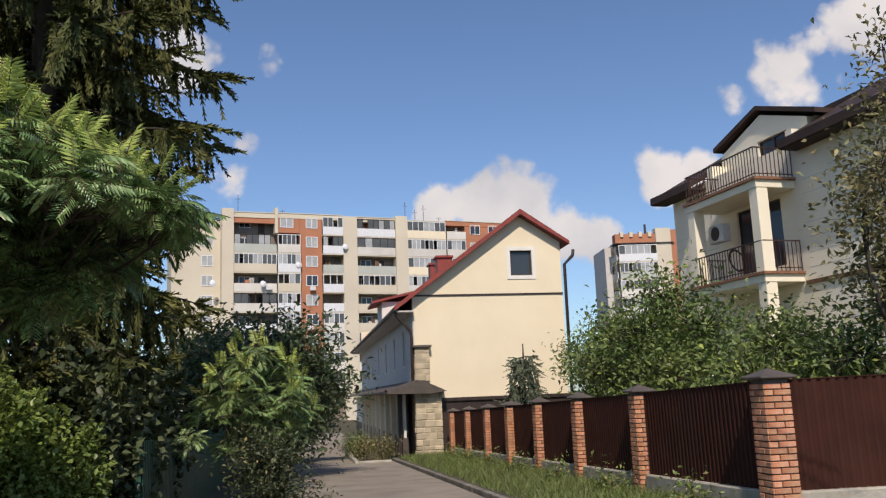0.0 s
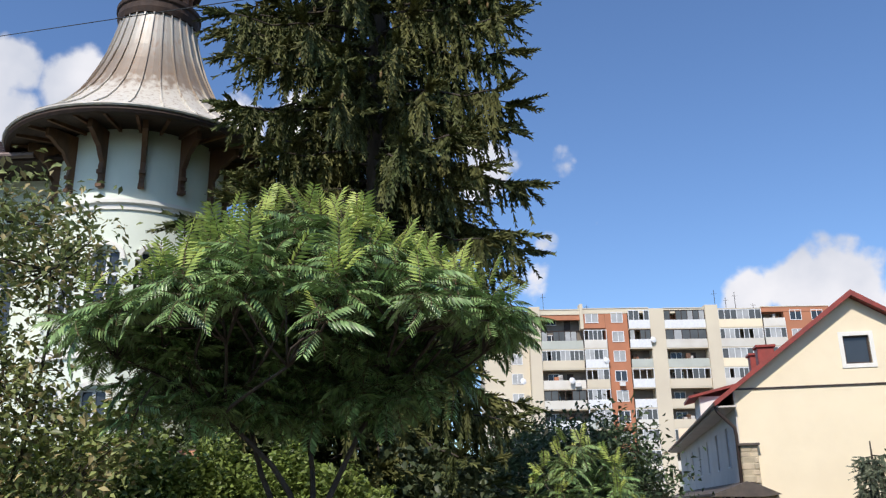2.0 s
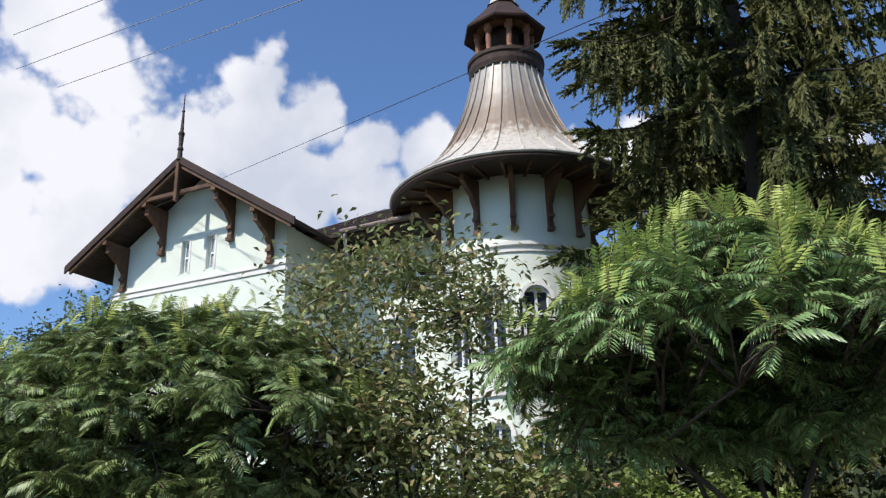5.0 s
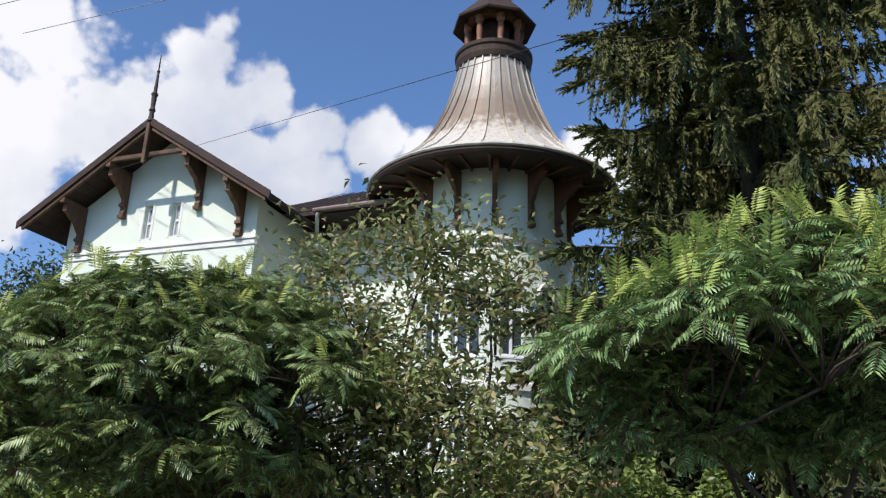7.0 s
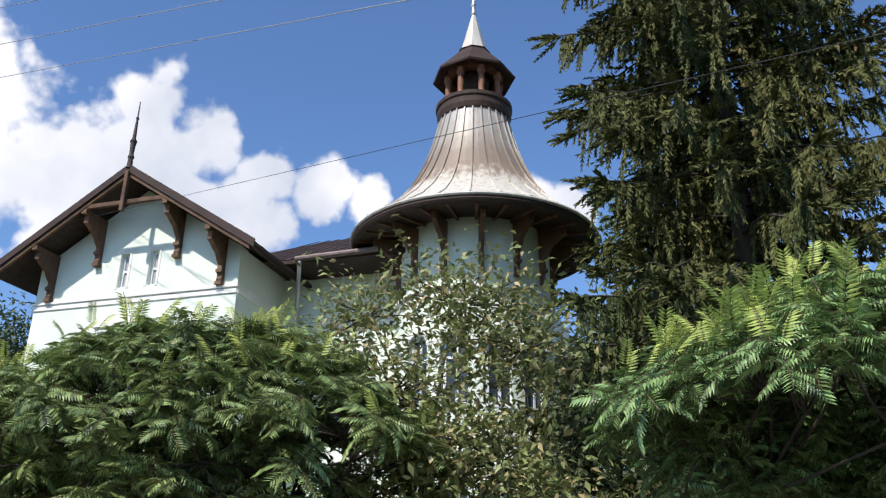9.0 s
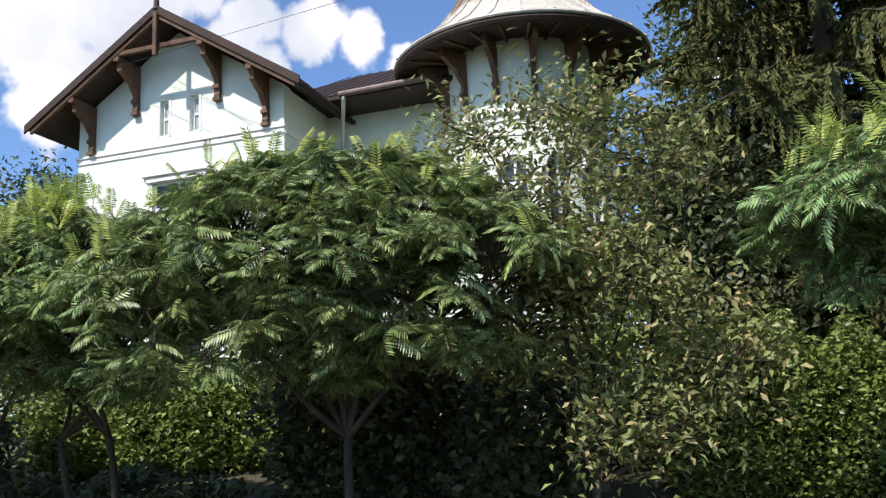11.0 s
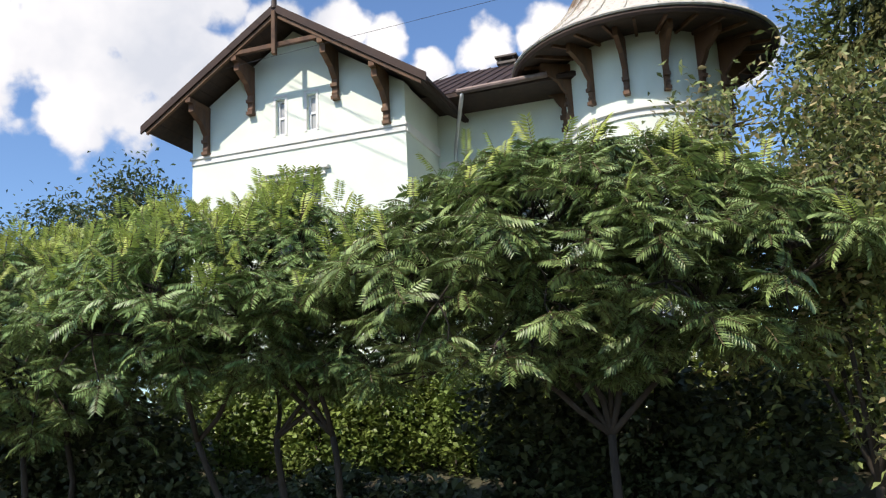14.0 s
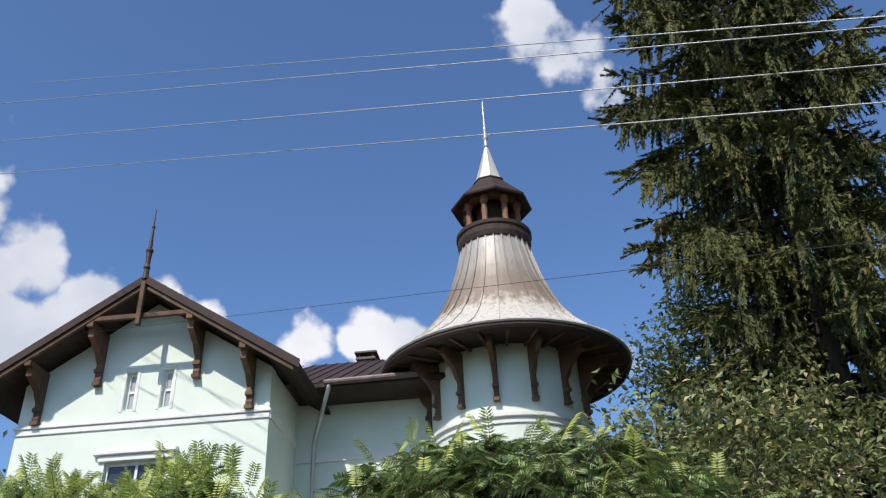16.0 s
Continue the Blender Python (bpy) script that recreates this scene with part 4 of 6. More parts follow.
    for name, x0, x1, y0, y1, z0, z1 in (("stone_pier", -0.10, 0.95, -0.45, 0.0, 0.0, 2.75), ("stone_block", -0.05, 0.55, -0.25, 0.0, 3.15, 4.45)):
        p = part(name, boxes((x0 + 0.03, x1 - 0.03, y0 + 0.03, y1, z0, z1)), STONE, h, "buff rubble stone facing")
        z = z0
        while z < z1 - 0.05:
            hh = min(rng.uniform(0.16, 0.30), z1 - z)
            x = x0
            while x < x1 - 0.02:
                w = min(rng.uniform(0.22, 0.48), x1 - x)
                part("stone", boxes((x + 0.01, x + w - 0.01, y0 + rng.uniform(0, 0.03), y0 + 0.12, z + 0.01, z + hh - 0.01), bevel=0.02), STONE, p)
                part("stone", boxes((x0 + rng.uniform(-0.02, 0.01), x0 + 0.10, y0 + 0.125, y1 - 0.01, z + 0.01, z + hh - 0.01), bevel=0.015), STONE, p) if x == x0 else None
                x += w
            z += hh
    part("pier_cap", boxes((-0.12, 0.62, -0.32, 0.0, 4.45, 4.53)), CAP, h)
    part("canopy", prism(bmesh.new(), [(-1.15, 2.72), (0.0, 3.12), (0.0, 3.20), (-1.15, 2.80)], -0.7, L), CAP, h, "dark lean-to canopy along the wall")
    part("canopy_end", prism(bmesh.new(), [(-1.2, 2.70), (0.45, 2.66), (1.10, 2.74), (0.2, 3.16), (-0.1, 3.18)], -0.75, 0.35), CAP, h)
    for k in range(9):
        y = 0.9 + k * 2.6
        part("pilaster", boxes((-0.62, -0.22, y, y + 0.35, 0.0, 2.72)), YELLOW if k else DARKPIPE, h)
    part("ground_floor_panel", boxes((-0.45, -0.35, 0.5, L, 1.0, 2.72)), PANEL_LIGHT, h)
    part("plinth", boxes((-0.5, -0.30, 0.5, L, 0.0, 1.0)), CAP, h, "grey plinth")
    part("wall_foot", boxes((0.95, W, -0.05, -0.002, 0.0, 2.35), (0.9, W + 0.05, -0.12, -0.002, 2.35, 2.48)), DARKPIPE, h)
    return h


build_cream_house()


# ---- brick and sheet fence ----
def fence_z(y):
    return 1.70 - 0.030 * (y - 7.0)


FENCE0 = (13.87, 7.09)
STOPS = [0.0, 4.05, 7.2, 10.2, 13.0, 15.9, 19.0, 22.1]


def brick_post(pieces):
    h = 1.86
    p = thing("fence_post", Matrix.Identity(4), "orange brick fence pillar with grey cap beside the brown fence", "fence post", "pillars of the brick fence")
    part("core", boxes((-0.165, 0.165, -0.165, 0.165, 0, h)), MORTAR, p)
    me = [to_mesh(boxes((-l / 2, l / 2, -0.055, 0.055, 0.0, 0.062), bevel=0.006), "brick", BRICK) for l in (0.235, 0.115, 0.25)]
    rng = random.Random(11)
    rest = bmesh.new()
    n = int(h / 0.0755)
    for c in range(n):
        z = c * 0.0755 + 0.005
        for side in range(4):
            a = side * 90
            for x, kind in (((-0.065, 0), (0.125, 1)) if c % 2 else ((-0.125, 1), (0.065, 0))):
                out = -0.135 - rng.uniform(0, 0.006)
                m = pose(0, 0, 0, 0, 0, a) @ pose(x, out, z, 0, 0, rng.uniform(-1, 1))
                if pieces:
                    part("brick", me[kind], None, p, m=m)
                else:
                    l = (0.235, 0.115)[kind] / 2
                    bmesh.ops.create_cube(rest, size=1.0, matrix=m @ Matrix.Translation((0, 0, 0.031)) @ Matrix.Diagonal((2 * l, 0.11, 0.062, 1)))
    if not pieces:
        o = part("bricks", rest, BRICK, p)
        o["kind"] = "stuff"
    else:
        rest.free()
    cap = bmesh.new()
    box(cap, -0.265, 0.265, -0.265, 0.265, h, h + 0.035, bevel=0.01)
    v = [cap.verts.new(q) for q in ((-0.255, -0.255, h + 0.035), (0.255, -0.255, h + 0.035), (0.255, 0.255, h + 0.035), (-0.255, 0.255, h + 0.035), (0, 0, h + 0.13))]
    for a, b in ((0, 1), (1, 2), (2, 3), (3, 0)):
        cap.faces.new((v[a], v[b], v[4]))
    part("cap", cap, CAP, p, "grey hipped pillar cap")
    return p


def fence_panel(a, b, za, zb):
    """A profiled sheet between two pillars over a concrete footing."""
    a, b = Vector((*a, 0)), Vector((*b, 0))
    d = b - a
    L = d.length - 0.36
    turn = math.degrees(math.atan2(d.y, d.x))
    mid = (a + b) / 2
    t = thing("metal_fence", pose(mid.x, mid.y, (za + zb) / 2, 0, -math.degrees(math.atan2(zb - za, d.length)), turn), "dark brown profiled metal fence sheet on a stained concrete footing", "fence", "sheets of the brick fence")
    n = int(L / 0.115)
    xs, ys = [], []
    for k in range(n):
        x = -L / 2 + L * k / n
        w = L / n
        xs += [x, x + w * 0.52, x + w * 0.62, x + w * 0.90]
        ys += [0.0, 0.0, 0.022, 0.022]
    xs.append(L / 2)
    ys.append(0.0)
    v = np.array([(x, y, z) for z in (-1.36, -0.06) for x, y in zip(xs, ys)])
    m = len(xs)
    f = np.array([(i, i + 1, i + 1 + m, i + m) for i in range(m - 1)])
    part("sheet", mesh_from("sheet", v, f, FENCE), None, t)
    part("sheet_back", mesh_from("sheet_back", v * np.array([1, 1, 1]) + np.array([0, -0.004, 0]), f[:, ::-1].copy(), FENCE), None, t)
    part("top_rail", boxes((-L / 2, L / 2, -0.012, 0.028, -0.062, -0.05)), FENCE, t)
    part("footing", boxes((-L / 2 - 0.02, L / 2 + 0.02, -0.09, 0.12, -2.6, -1.36), bevel=0.02), CONCRETE, t, "stained concrete footing")


def build_fence():
    near, far = brick_post(True), brick_post(False)
    spots = [lane_point(FENCE0, s) for s in STOPS]
    for i, (x, y) in enumerate(spots):
        m = pose(x, y, fence_z(y) - 1.90, 0, 0, -13.77) @ Matrix.Diagonal((0.9, 0.9, 1, 1))
        if i == 0:
            near.matrix_basis = m
        elif i == 4:
            far.matrix_basis = m
        else:
            copy_thing(near if i < 4 else far, m)
    for (xa, ya), (xb, yb) in zip(spots, spots[1:]):
        fence_panel((xb, yb), (xa, ya), fence_z(yb), fence_z(ya))
    end = (FENCE0[0] + 4.4 * 0.93, FENCE0[1] - 4.4 * 0.36)
    fence_panel(FENCE0, end, fence_z(FENCE0[1]) + 0.0, fence_z(FENCE0[1]) + 0.05)
    copy_thing(near, pose(end[0], end[1], fence_z(FENCE0[1]) - 1.81, 0, 0, -20))


build_fence()


# ---- trees and hedges ----
def frond_mesh(name, length, pairs, mat, rng, droop=0.5):
    """A compound leaf along +x: a bending stalk with paired pointed leaflets."""
    verts, faces, mats = [], [], []

    def tri(a, b, c, mi):
        k = len(verts)
        verts.extend((a, b, c))
        faces.append((k, k + 1, k + 2))
        mats.append(mi)
    spine = [Vector((length * t * math.cos(droop * t * 0.8), 0, -droop * length * t * t * 0.55)) for t in [i / 7 for i in range(8)]]
    for a, b in zip(spine, spine[1:]):
        w = 0.006
        tri(a + Vector((0, w, 0)), a - Vector((0, w, 0)), b, 1)
        tri(a + Vector((0, 0, w)), b, a - Vector((0, 0, w)), 1)
    for i in range(pairs):
        t = 0.20 + 0.78 * i / (pairs - 1)
        k = min(int(t * 7), 6)
        p = spine[k].lerp(spine[k + 1], t * 7 - k)
        ll = length * 0.30 * (0.66 + 1.0 * t * (1.18 - t)) * rng.uniform(0.88, 1.1)
        for sgn in (-1, 1):
            d = Vector((0.26 + 0.42 * t * t, sgn * 0.95, -0.26 - rng.uniform(0, 0.30))).normalized()
            s = d.cross(Vector((0, 0, 1))).normalized() * ll * 0.13
            up = Vector((0, 0, ll * 0.05))
            mid = p + d * ll * 0.36 + up
            tip = p + d * ll - Vector((0, 0, ll * 0.18))
            le, ri = mid + s - up * 1.2, mid - s - up * 1.2
            tri(p, le, tip, 0)
            tri(p, tip, ri, 0)
    seen, shared, index = {}, [], []
    for v in verts:
        key = (round(v.x, 5), round(v.y, 5), round(v.z, 5))
        if key not in seen:
            seen[key] = len(shared)
            shared.append(tuple(v))
        index.append(seen[key])
    me = mesh_from(name, np.array(shared), np.array([[index[i] for i in f] for f in faces]), [mat, RACHIS])
    me.polygons.foreach_set("material_index", mats)
    return me


def limb(bm, a, b, r0, r1, rng, bend=0.18, steps=5, sides=7):
    a, b = Vector(a), Vector(b)
    L = (b - a).length
    off = Vector((rng.uniform(-1, 1), rng.uniform(-1, 1), rng.uniform(-0.2, 0.6))) * bend * L
    pts = [a.lerp(b, i / steps) + off * math.sin(math.pi * i / steps) * (0.7 + 0.3 * rng.random()) for i in range(steps + 1)]
    tube(bm, pts, [r0 + (r1 - r0) * i / steps for i in range(steps + 1)], sides)
    return pts


def sumac(x, y, top, rx, ry, low, label, seed, tips=40, lean=(0, 0), trunks=1, parts=280, fork=0.55, fresh=0.6, side=(0.0, 6.28), lower=0.5, reach=(0.15, 0.75), girth=0.05, stems=4):
    """A staghorn sumac: forked trunk, umbrella of leaf rosettes at the limb ends."""
    rng = random.Random(seed)
    g = ground_z(x, y)
    t = thing("sumac_tree", pose(x, y, g), label, "tree", "sumac trees along the street")
    bm = bmesh.new()
    cz = low - g
    H = top - g
    ends = []
    for k in range(tips):
        a = 2.399 * k + rng.uniform(-0.3, 0.3)
        q = math.sqrt((k + 0.5) / tips) * rng.uniform(0.92, 1.05)
        ex, ey = lean[0] + rx * q * math.cos(a), lean[1] + ry * q * math.sin(a)
        ez = cz + (H - 0.45 - cz) * (1 - 0.80 * q ** 2.4) * rng.uniform(0.90, 1.04)
        ends.append(Vector((ex, ey, ez)))
    for k in range(int(tips * lower)):
        a = rng.uniform(*side)
        u = rng.uniform(-0.28, 0.50)
        q = rng.uniform(*reach) * math.sqrt(1 - 0.6 * max(u, 0) ** 2) * (1 + 0.35 * min(u, 0))
        ends.append(Vector((lean[0] + rx * q * math.cos(a), lean[1] + ry * q * math.sin(a), cz + (H - 0.5 - cz) * u)))
    for e in ends:
        e.z += 0.16 * math.sin(e.x * 2.9 + seed) * math.cos(e.y * 2.3 + 2 * seed)
    forks = []
    for n in range(trunks):
        fx, fy = (0.55 * n if n % 2 else -0.45 * n) + rng.uniform(-0.2, 0.2), rng.uniform(-0.2, 0.2) * n
        f = Vector((fx + lean[0] * 0.25, fy + lean[1] * 0.25, H * fork * 0.55))
        limb(bm, (fx * 0.6, fy * 0.6, -0.1), f, girth / (1 + 0.2 * n), girth * 0.75, rng, 0.09)
        for j in range(stems):
            a = rng.uniform(0, 6.28)
            m = f + Vector((rx * 0.38 * math.cos(a), ry * 0.38 * math.sin(a), (H - f.z) * rng.uniform(0.28, 0.5)))
            limb(bm, f, m, girth * 0.62, girth * 0.38, rng, 0.16)
            forks.append(m)
    # secondary boughs gather five or six leaf rosettes each
    boughs = []
    for e in ends[::6]:
        f = min(forks, key=lambda p: (p - e).length)
        knee = f.lerp(e, 0.72) + Vector((rng.uniform(-0.15, 0.15), rng.uniform(-0.15, 0.15), -0.12))
        pts = limb(bm, f, knee, girth * 0.34, girth * 0.2, rng, 0.20, 5, 5)
        boughs += pts[3:]
    for e in ends:
        f = min(boughs, key=lambda p: (p - e).length)
        limb(bm, f, e - Vector((0, 0, 0.1)), 0.011, 0.007, rng, 0.16, 4, 4)
    part("trunk", bm, BARK, t, "grey-brown forked trunk and limbs", smooth=True)
    old = [frond_mesh("frond", L, n, SUMAC, rng, d) for L, n, d in ((0.34, 11, 0.5), (0.31, 10, 0.75), (0.27, 9, 0.4), (0.34, 11, 0.95))]
    young = [frond_mesh("young_frond", L, n, SUMAC_NEW, rng, 0.30) for L, n in ((0.32, 10), (0.27, 9))]
    count = 0
    rest_v, rest_f, rest_m, nv = [], [], [], 0
    data = {}
    for me in old + young:
        co = np.empty(len(me.vertices) * 3, dtype=np.float32)
        me.vertices.foreach_get("co", co)
        ix = np.empty(len(me.loops), dtype=np.int32)
        me.loops.foreach_get("vertex_index", ix)
        mi = np.empty(len(me.polygons), dtype=np.int32)
        me.polygons.foreach_get("material_index", mi)
        data[me.name] = (co.reshape(-1, 3), ix.reshape(-1, 3), mi)
    for i, e in enumerate(ends):
        out = Vector((e.x - lean[0], e.y - lean[1], 0))
        n = rng.randint(10, 14)
        topmost = i < tips
        axis = Vector((out.x / rx, out.y / ry, 0)) * 0.18 + Vector((rng.uniform(-0.3, 0.3), rng.uniform(-0.3, 0.3), 0.9))
        facing = axis.to_track_quat('Z', 'Y')
        for k in range(n):
            a = 2 * math.pi * k / n + rng.uniform(-0.25, 0.25)
            pitch = rng.uniform(-4, 32) - (20 if k % 2 else 0)
            new_leaf = topmost and k < 4 and rng.random() < (fresh if i < tips * 0.6 else fresh * 0.4)
            if new_leaf:
                me, pitch, a = rng.choice(young), rng.uniform(50, 84), rng.uniform(0, 6.28)
            else:
                me = rng.choice(old)
            s = rng.uniform(0.68, 1.08)
            turn = Euler((radians(rng.uniform(-38, 38)), radians(-pitch), a)).to_quaternion()
            turn = turn if new_leaf else facing @ turn
            m = Matrix.LocRotScale(e + Vector((0, 0, rng.uniform(-0.12, 0.03) + (0.1 if new_leaf else 0))), turn, (s, s, s))
            if count < parts and rng.random() < 0.55 and e.y < lean[1] + 0.5 * ry:
                part("young_frond" if new_leaf else "frond", me, None, t, m=m)
                count += 1
            else:
                co, ix, mi = data[me.name]
                M = np.array(m)
                rest_v.append(co @ M[:3, :3].T + M[:3, 3])
                rest_f.append(ix + nv)
                rest_m.append(np.where(mi == 1, 1, 2 if new_leaf else 0))
                nv += len(co)
    me = mesh_from("crown", np.concatenate(rest_v), np.concatenate(rest_f), [SUMAC, RACHIS, SUMAC_NEW])
    me.polygons.foreach_set("material_index", np.concatenate(rest_m).astype(np.int32))
    o = part("crown", me, None, t, "feathery green compound leaves")
    o["kind"] = "stuff"
    return t


def leafy(name, x, y, clumps, n, size, mats, label, category, seed, trunk=0.07, dry=0.0, group="", base=None, twigs=60, narrow=0.45, droop=0.35, split=0.62):
    """A small-leaved tree or shrub: limbs to the clumps, leaves gathered on twigs in them. clumps: (dx, dy, z, rx, rz)."""
    rng = random.Random(seed)
    nr = np.random.default_rng(seed)
    g = ground_z(x, y) if base is None else base
    t = thing(name, pose(x, y, g), label, category, group)
    bm = bmesh.new()
    pts = []
    weight = [c[3] ** 2 * c[4] for c in clumps]
    zmin = min(c[2] - c[4] for c in clumps) - g
    f = Vector((0, 0, max(0.15, zmin * 0.9)))
    if trunk > 0.04:
        limb(bm, (0, 0, -0.1), f, trunk, trunk * 0.8, rng, 0.06)
    tw_all = []
    for c, w in zip(clumps, weight):
        cc = Vector((c[0], c[1], c[2] - g))
        limb(bm, f if trunk > 0.04 else (c[0] * 0.5, c[1] * 0.5, 0), cc, trunk * 0.6, trunk * 0.2, rng, 0.12)
        nt = max(6, int(twigs * w / sum(weight)))
        for k in range(nt):
            d = nr.normal(size=3)
            d /= np.linalg.norm(d)
            r = 0.55 + 0.45 * rng.random() ** 0.6
            e = cc + Vector((d[0] * c[3] * r, d[1] * c[3] * r, d[2] * c[4] * r))
            limb(bm, cc.lerp(e, 0.15), e, trunk * 0.16 + 0.004, 0.003, rng, 0.12, 3, 4)
            tw_all.append((cc, e))
    part("trunk", bm, BARK, t, "thin grey-brown stems", smooth=True)
    k = nr.integers(0, len(tw_all), n)
    A = np.array([tuple(a) for a, b in tw_all])[k]
    B = np.array([tuple(b) for a, b in tw_all])[k]
    s = nr.beta(2.2, 0.9, n)[:, None] * 1.08
    P = A + (B - A) * s + nr.normal(size=(n, 3)) * size * 2.0
    P[:, 2] = np.maximum(P[:, 2], 0.02)
    sz = nr.uniform(0.7, 1.25, n) * size
    nd_ = int(n * dry)
    o = part("crown", leaf_mesh("crown", P[nd_:], sz[nd_:], mats[0], nr, droop, narrow), None, t, "")
    o["kind"] = "stuff"
    if nd_:
        o = part("dry_leaves", leaf_mesh("dry_leaves", P[:nd_], sz[:nd_], mats[1], nr, droop, narrow), None, t, "")
        o["kind"] = "stuff"
    return t


def spruce(x, y, height, radius, low, label, seed, boughs=230, mat=None, scale=1.0, cones=140):
    """A spruce with arching limbs and hanging needle tassels."""
    rng = random.Random(seed)
    nr = np.random.default_rng(seed)
    mat = mat or SPRUCE
    g = ground_z(x, y)
    t = thing("spruce_tree", pose(x, y, g), label, "tree")
    bm = bmesh.new()
    tube(bm, [(0, 0, -0.2), (0.03, 0, height * 0.3), (0, 0.03, height * 0.65), (0, 0, height)], [0.24 * scale, 0.18 * scale, 0.10 * scale, 0.02], 10)
    V, F, nv = [], [], 0
    tips = []
    for k in range(boughs):
        z = low + (height - 0.4 - low) * (k / boughs) ** 1.08
        up = z / height
        a = 2.399 * k + rng.uniform(-0.4, 0.4)
        L = (radius * (0.78 + 0.22 * min(abs(up - 0.32) / 0.10, 1.0)) * (1 - up ** 4.0) if scale > 0.6 else radius * (1 - up ** 1.4)) * rng.uniform(0.58, 1.08) * (1 - (0.28 if up < 0.235 else 0.0 if up < 0.36 else 0.04) * math.cos(a)) + 0.15
        d = Vector((math.cos(a), math.sin(a), 0))
        rise = (0.18 * up - 0.05) * L
        sag = (0.22 + 0.25 * (1 - up)) * L
        spine = [Vector((0, 0, z)) + d * L * s + Vector((0, 0, rise * s - sag * s * s + 0.16 * L * max(0, s - 0.72) / 0.28)) for s in (0, 0.18, 0.36, 0.54, 0.72, 0.88, 1.0)]
        tube(bm, spine, [0.035 * scale * (1 - 0.12 * i) for i in range(7)], 4)
        side = Vector((-d.y, d.x, 0))
        nt = int(18 + 40 * L / (3.0 * scale)) if scale > 0.6 else 16
        for j in range(nt):
            s = rng.uniform(0.16, 1.0)
            q = s * 6
            i = min(int(q), 5)
            p = spine[i].lerp(spine[i + 1], q - i)
            hang = rng.random() < 0.74
            w = (0.30 + 0.55 * (1 - abs(s - 0.6))) * scale * rng.uniform(0.45, 1.3)
            sd = side * rng.choice((-1, 1)) * rng.uniform(0.2, 1.0)
            if s > 0.93:
                dirv = (d * 1.0 + sd * 0.5 + Vector((0, 0, rng.uniform(-0.5, 0.35)))).normalized()
                w *= 0.75
            elif hang:
                dirv = (sd * 0.26 + d * 0.22 + Vector((0, 0, -1.3))).normalized()
            else:
                dirv = (sd * 1.0 + d * 0.55 + Vector((0, 0, -0.35))).normalized()
            tips.append(p + dirv * w)
            # a needle tassel: tapered fishbone of narrow blades about its own line
            m = 9
            tt = np.linspace(0.04, 0.92, m)
            P0 = np.array(p)[None, :] + np.array(dirv)[None, :] * (w * tt)[:, None]
            for rep in range(2):
                o = nr.normal(size=(m, 3))
                o -= (o @ np.array(dirv))[:, None] * np.array(dirv)[None, :]
                o /= np.linalg.norm(o, axis=1)[:, None]
                nl = (0.064 * scale * (1.2 - 0.65 * tt) * nr.uniform(0.7, 1.3, m))[:, None]
                fw = np.array(dirv)[None, :] * 0.11 * scale
                for sg in (-1, 1):
                    a0 = P0 - fw * 0.35
                    b0 = P0 + sg * o * nl + fw * 0.9
                    c0 = P0 + fw * 0.55
                    V.append(np.stack([a0, b0, c0], 1).reshape(-1, 3))
                    F.append(np.arange(3 * m).reshape(-1, 3) + nv)
                    nv += 3 * m
    part("trunk", bm, BARK, t, "brown trunk and bare limbs", smooth=True)
    o = part("crown", mesh_from("crown", np.concatenate(V), np.concatenate(F), mat), None, t, "dark drooping needle branches")
    o["kind"] = "stuff"
    if cones:
        me = to_mesh(lathe(bmesh.new(), [(0, 0), (0.018, -0.015), (0.026, -0.05), (0.022, -0.095), (0.0, -0.13)], 7), "cone", CONE)
        for p in rng.sample([q for q in tips if q.z > height * 0.25 and q.y < 0.5], cones):
            part("cone", me, None, t, m=pose(p.x, p.y, p.z, rng.uniform(-15, 15), rng.uniform(-15, 15), 0))
    return t


sumac(5.08, 6.35, 4.25, 1.92, 1.75, 2.75, "broad sumac with pale young leaves at its crown beside the street", 1, tips=230, lean=(0.15, -0.2), fresh=0.38, lower=0.8, side=(0.0, 3.5), reach=(0.15, 0.85))
sumac(-0.5, 7.05, 4.55, 2.65, 1.7, 2.5, "wide umbrella-shaped sumac with a forked trunk before the villa", 2, tips=285, fresh=0.10, lean=(-0.2, -0.5), lower=0.85, stems=6, reach=(0.1, 0.9), girth=0.055)
sumac(-4.2, 7.95, 4.45, 2.65, 1.5, 2.5, "sumac with many bright young leaves beside the street", 3, tips=270, lean=(-0.5, -1.0), trunks=3, fresh=0.7, stems=3, lower=0.7, reach=(0.2, 0.9))
sumac(-8.3, 8.2, 4.6, 2.4, 1.8, 2.2, "low sumac with yellow-green young leaves", 4, tips=160, lean=(0.2, -0.6), trunks=2, parts=150, fresh=0.9, lower=0.8)
sumac(8.75, 12.4, 2.75, 1.05, 0.9, 1.2, "small young sumac beside the lane", 5, tips=34, parts=100, fork=0.4, girth=0.04, lower=0.8)
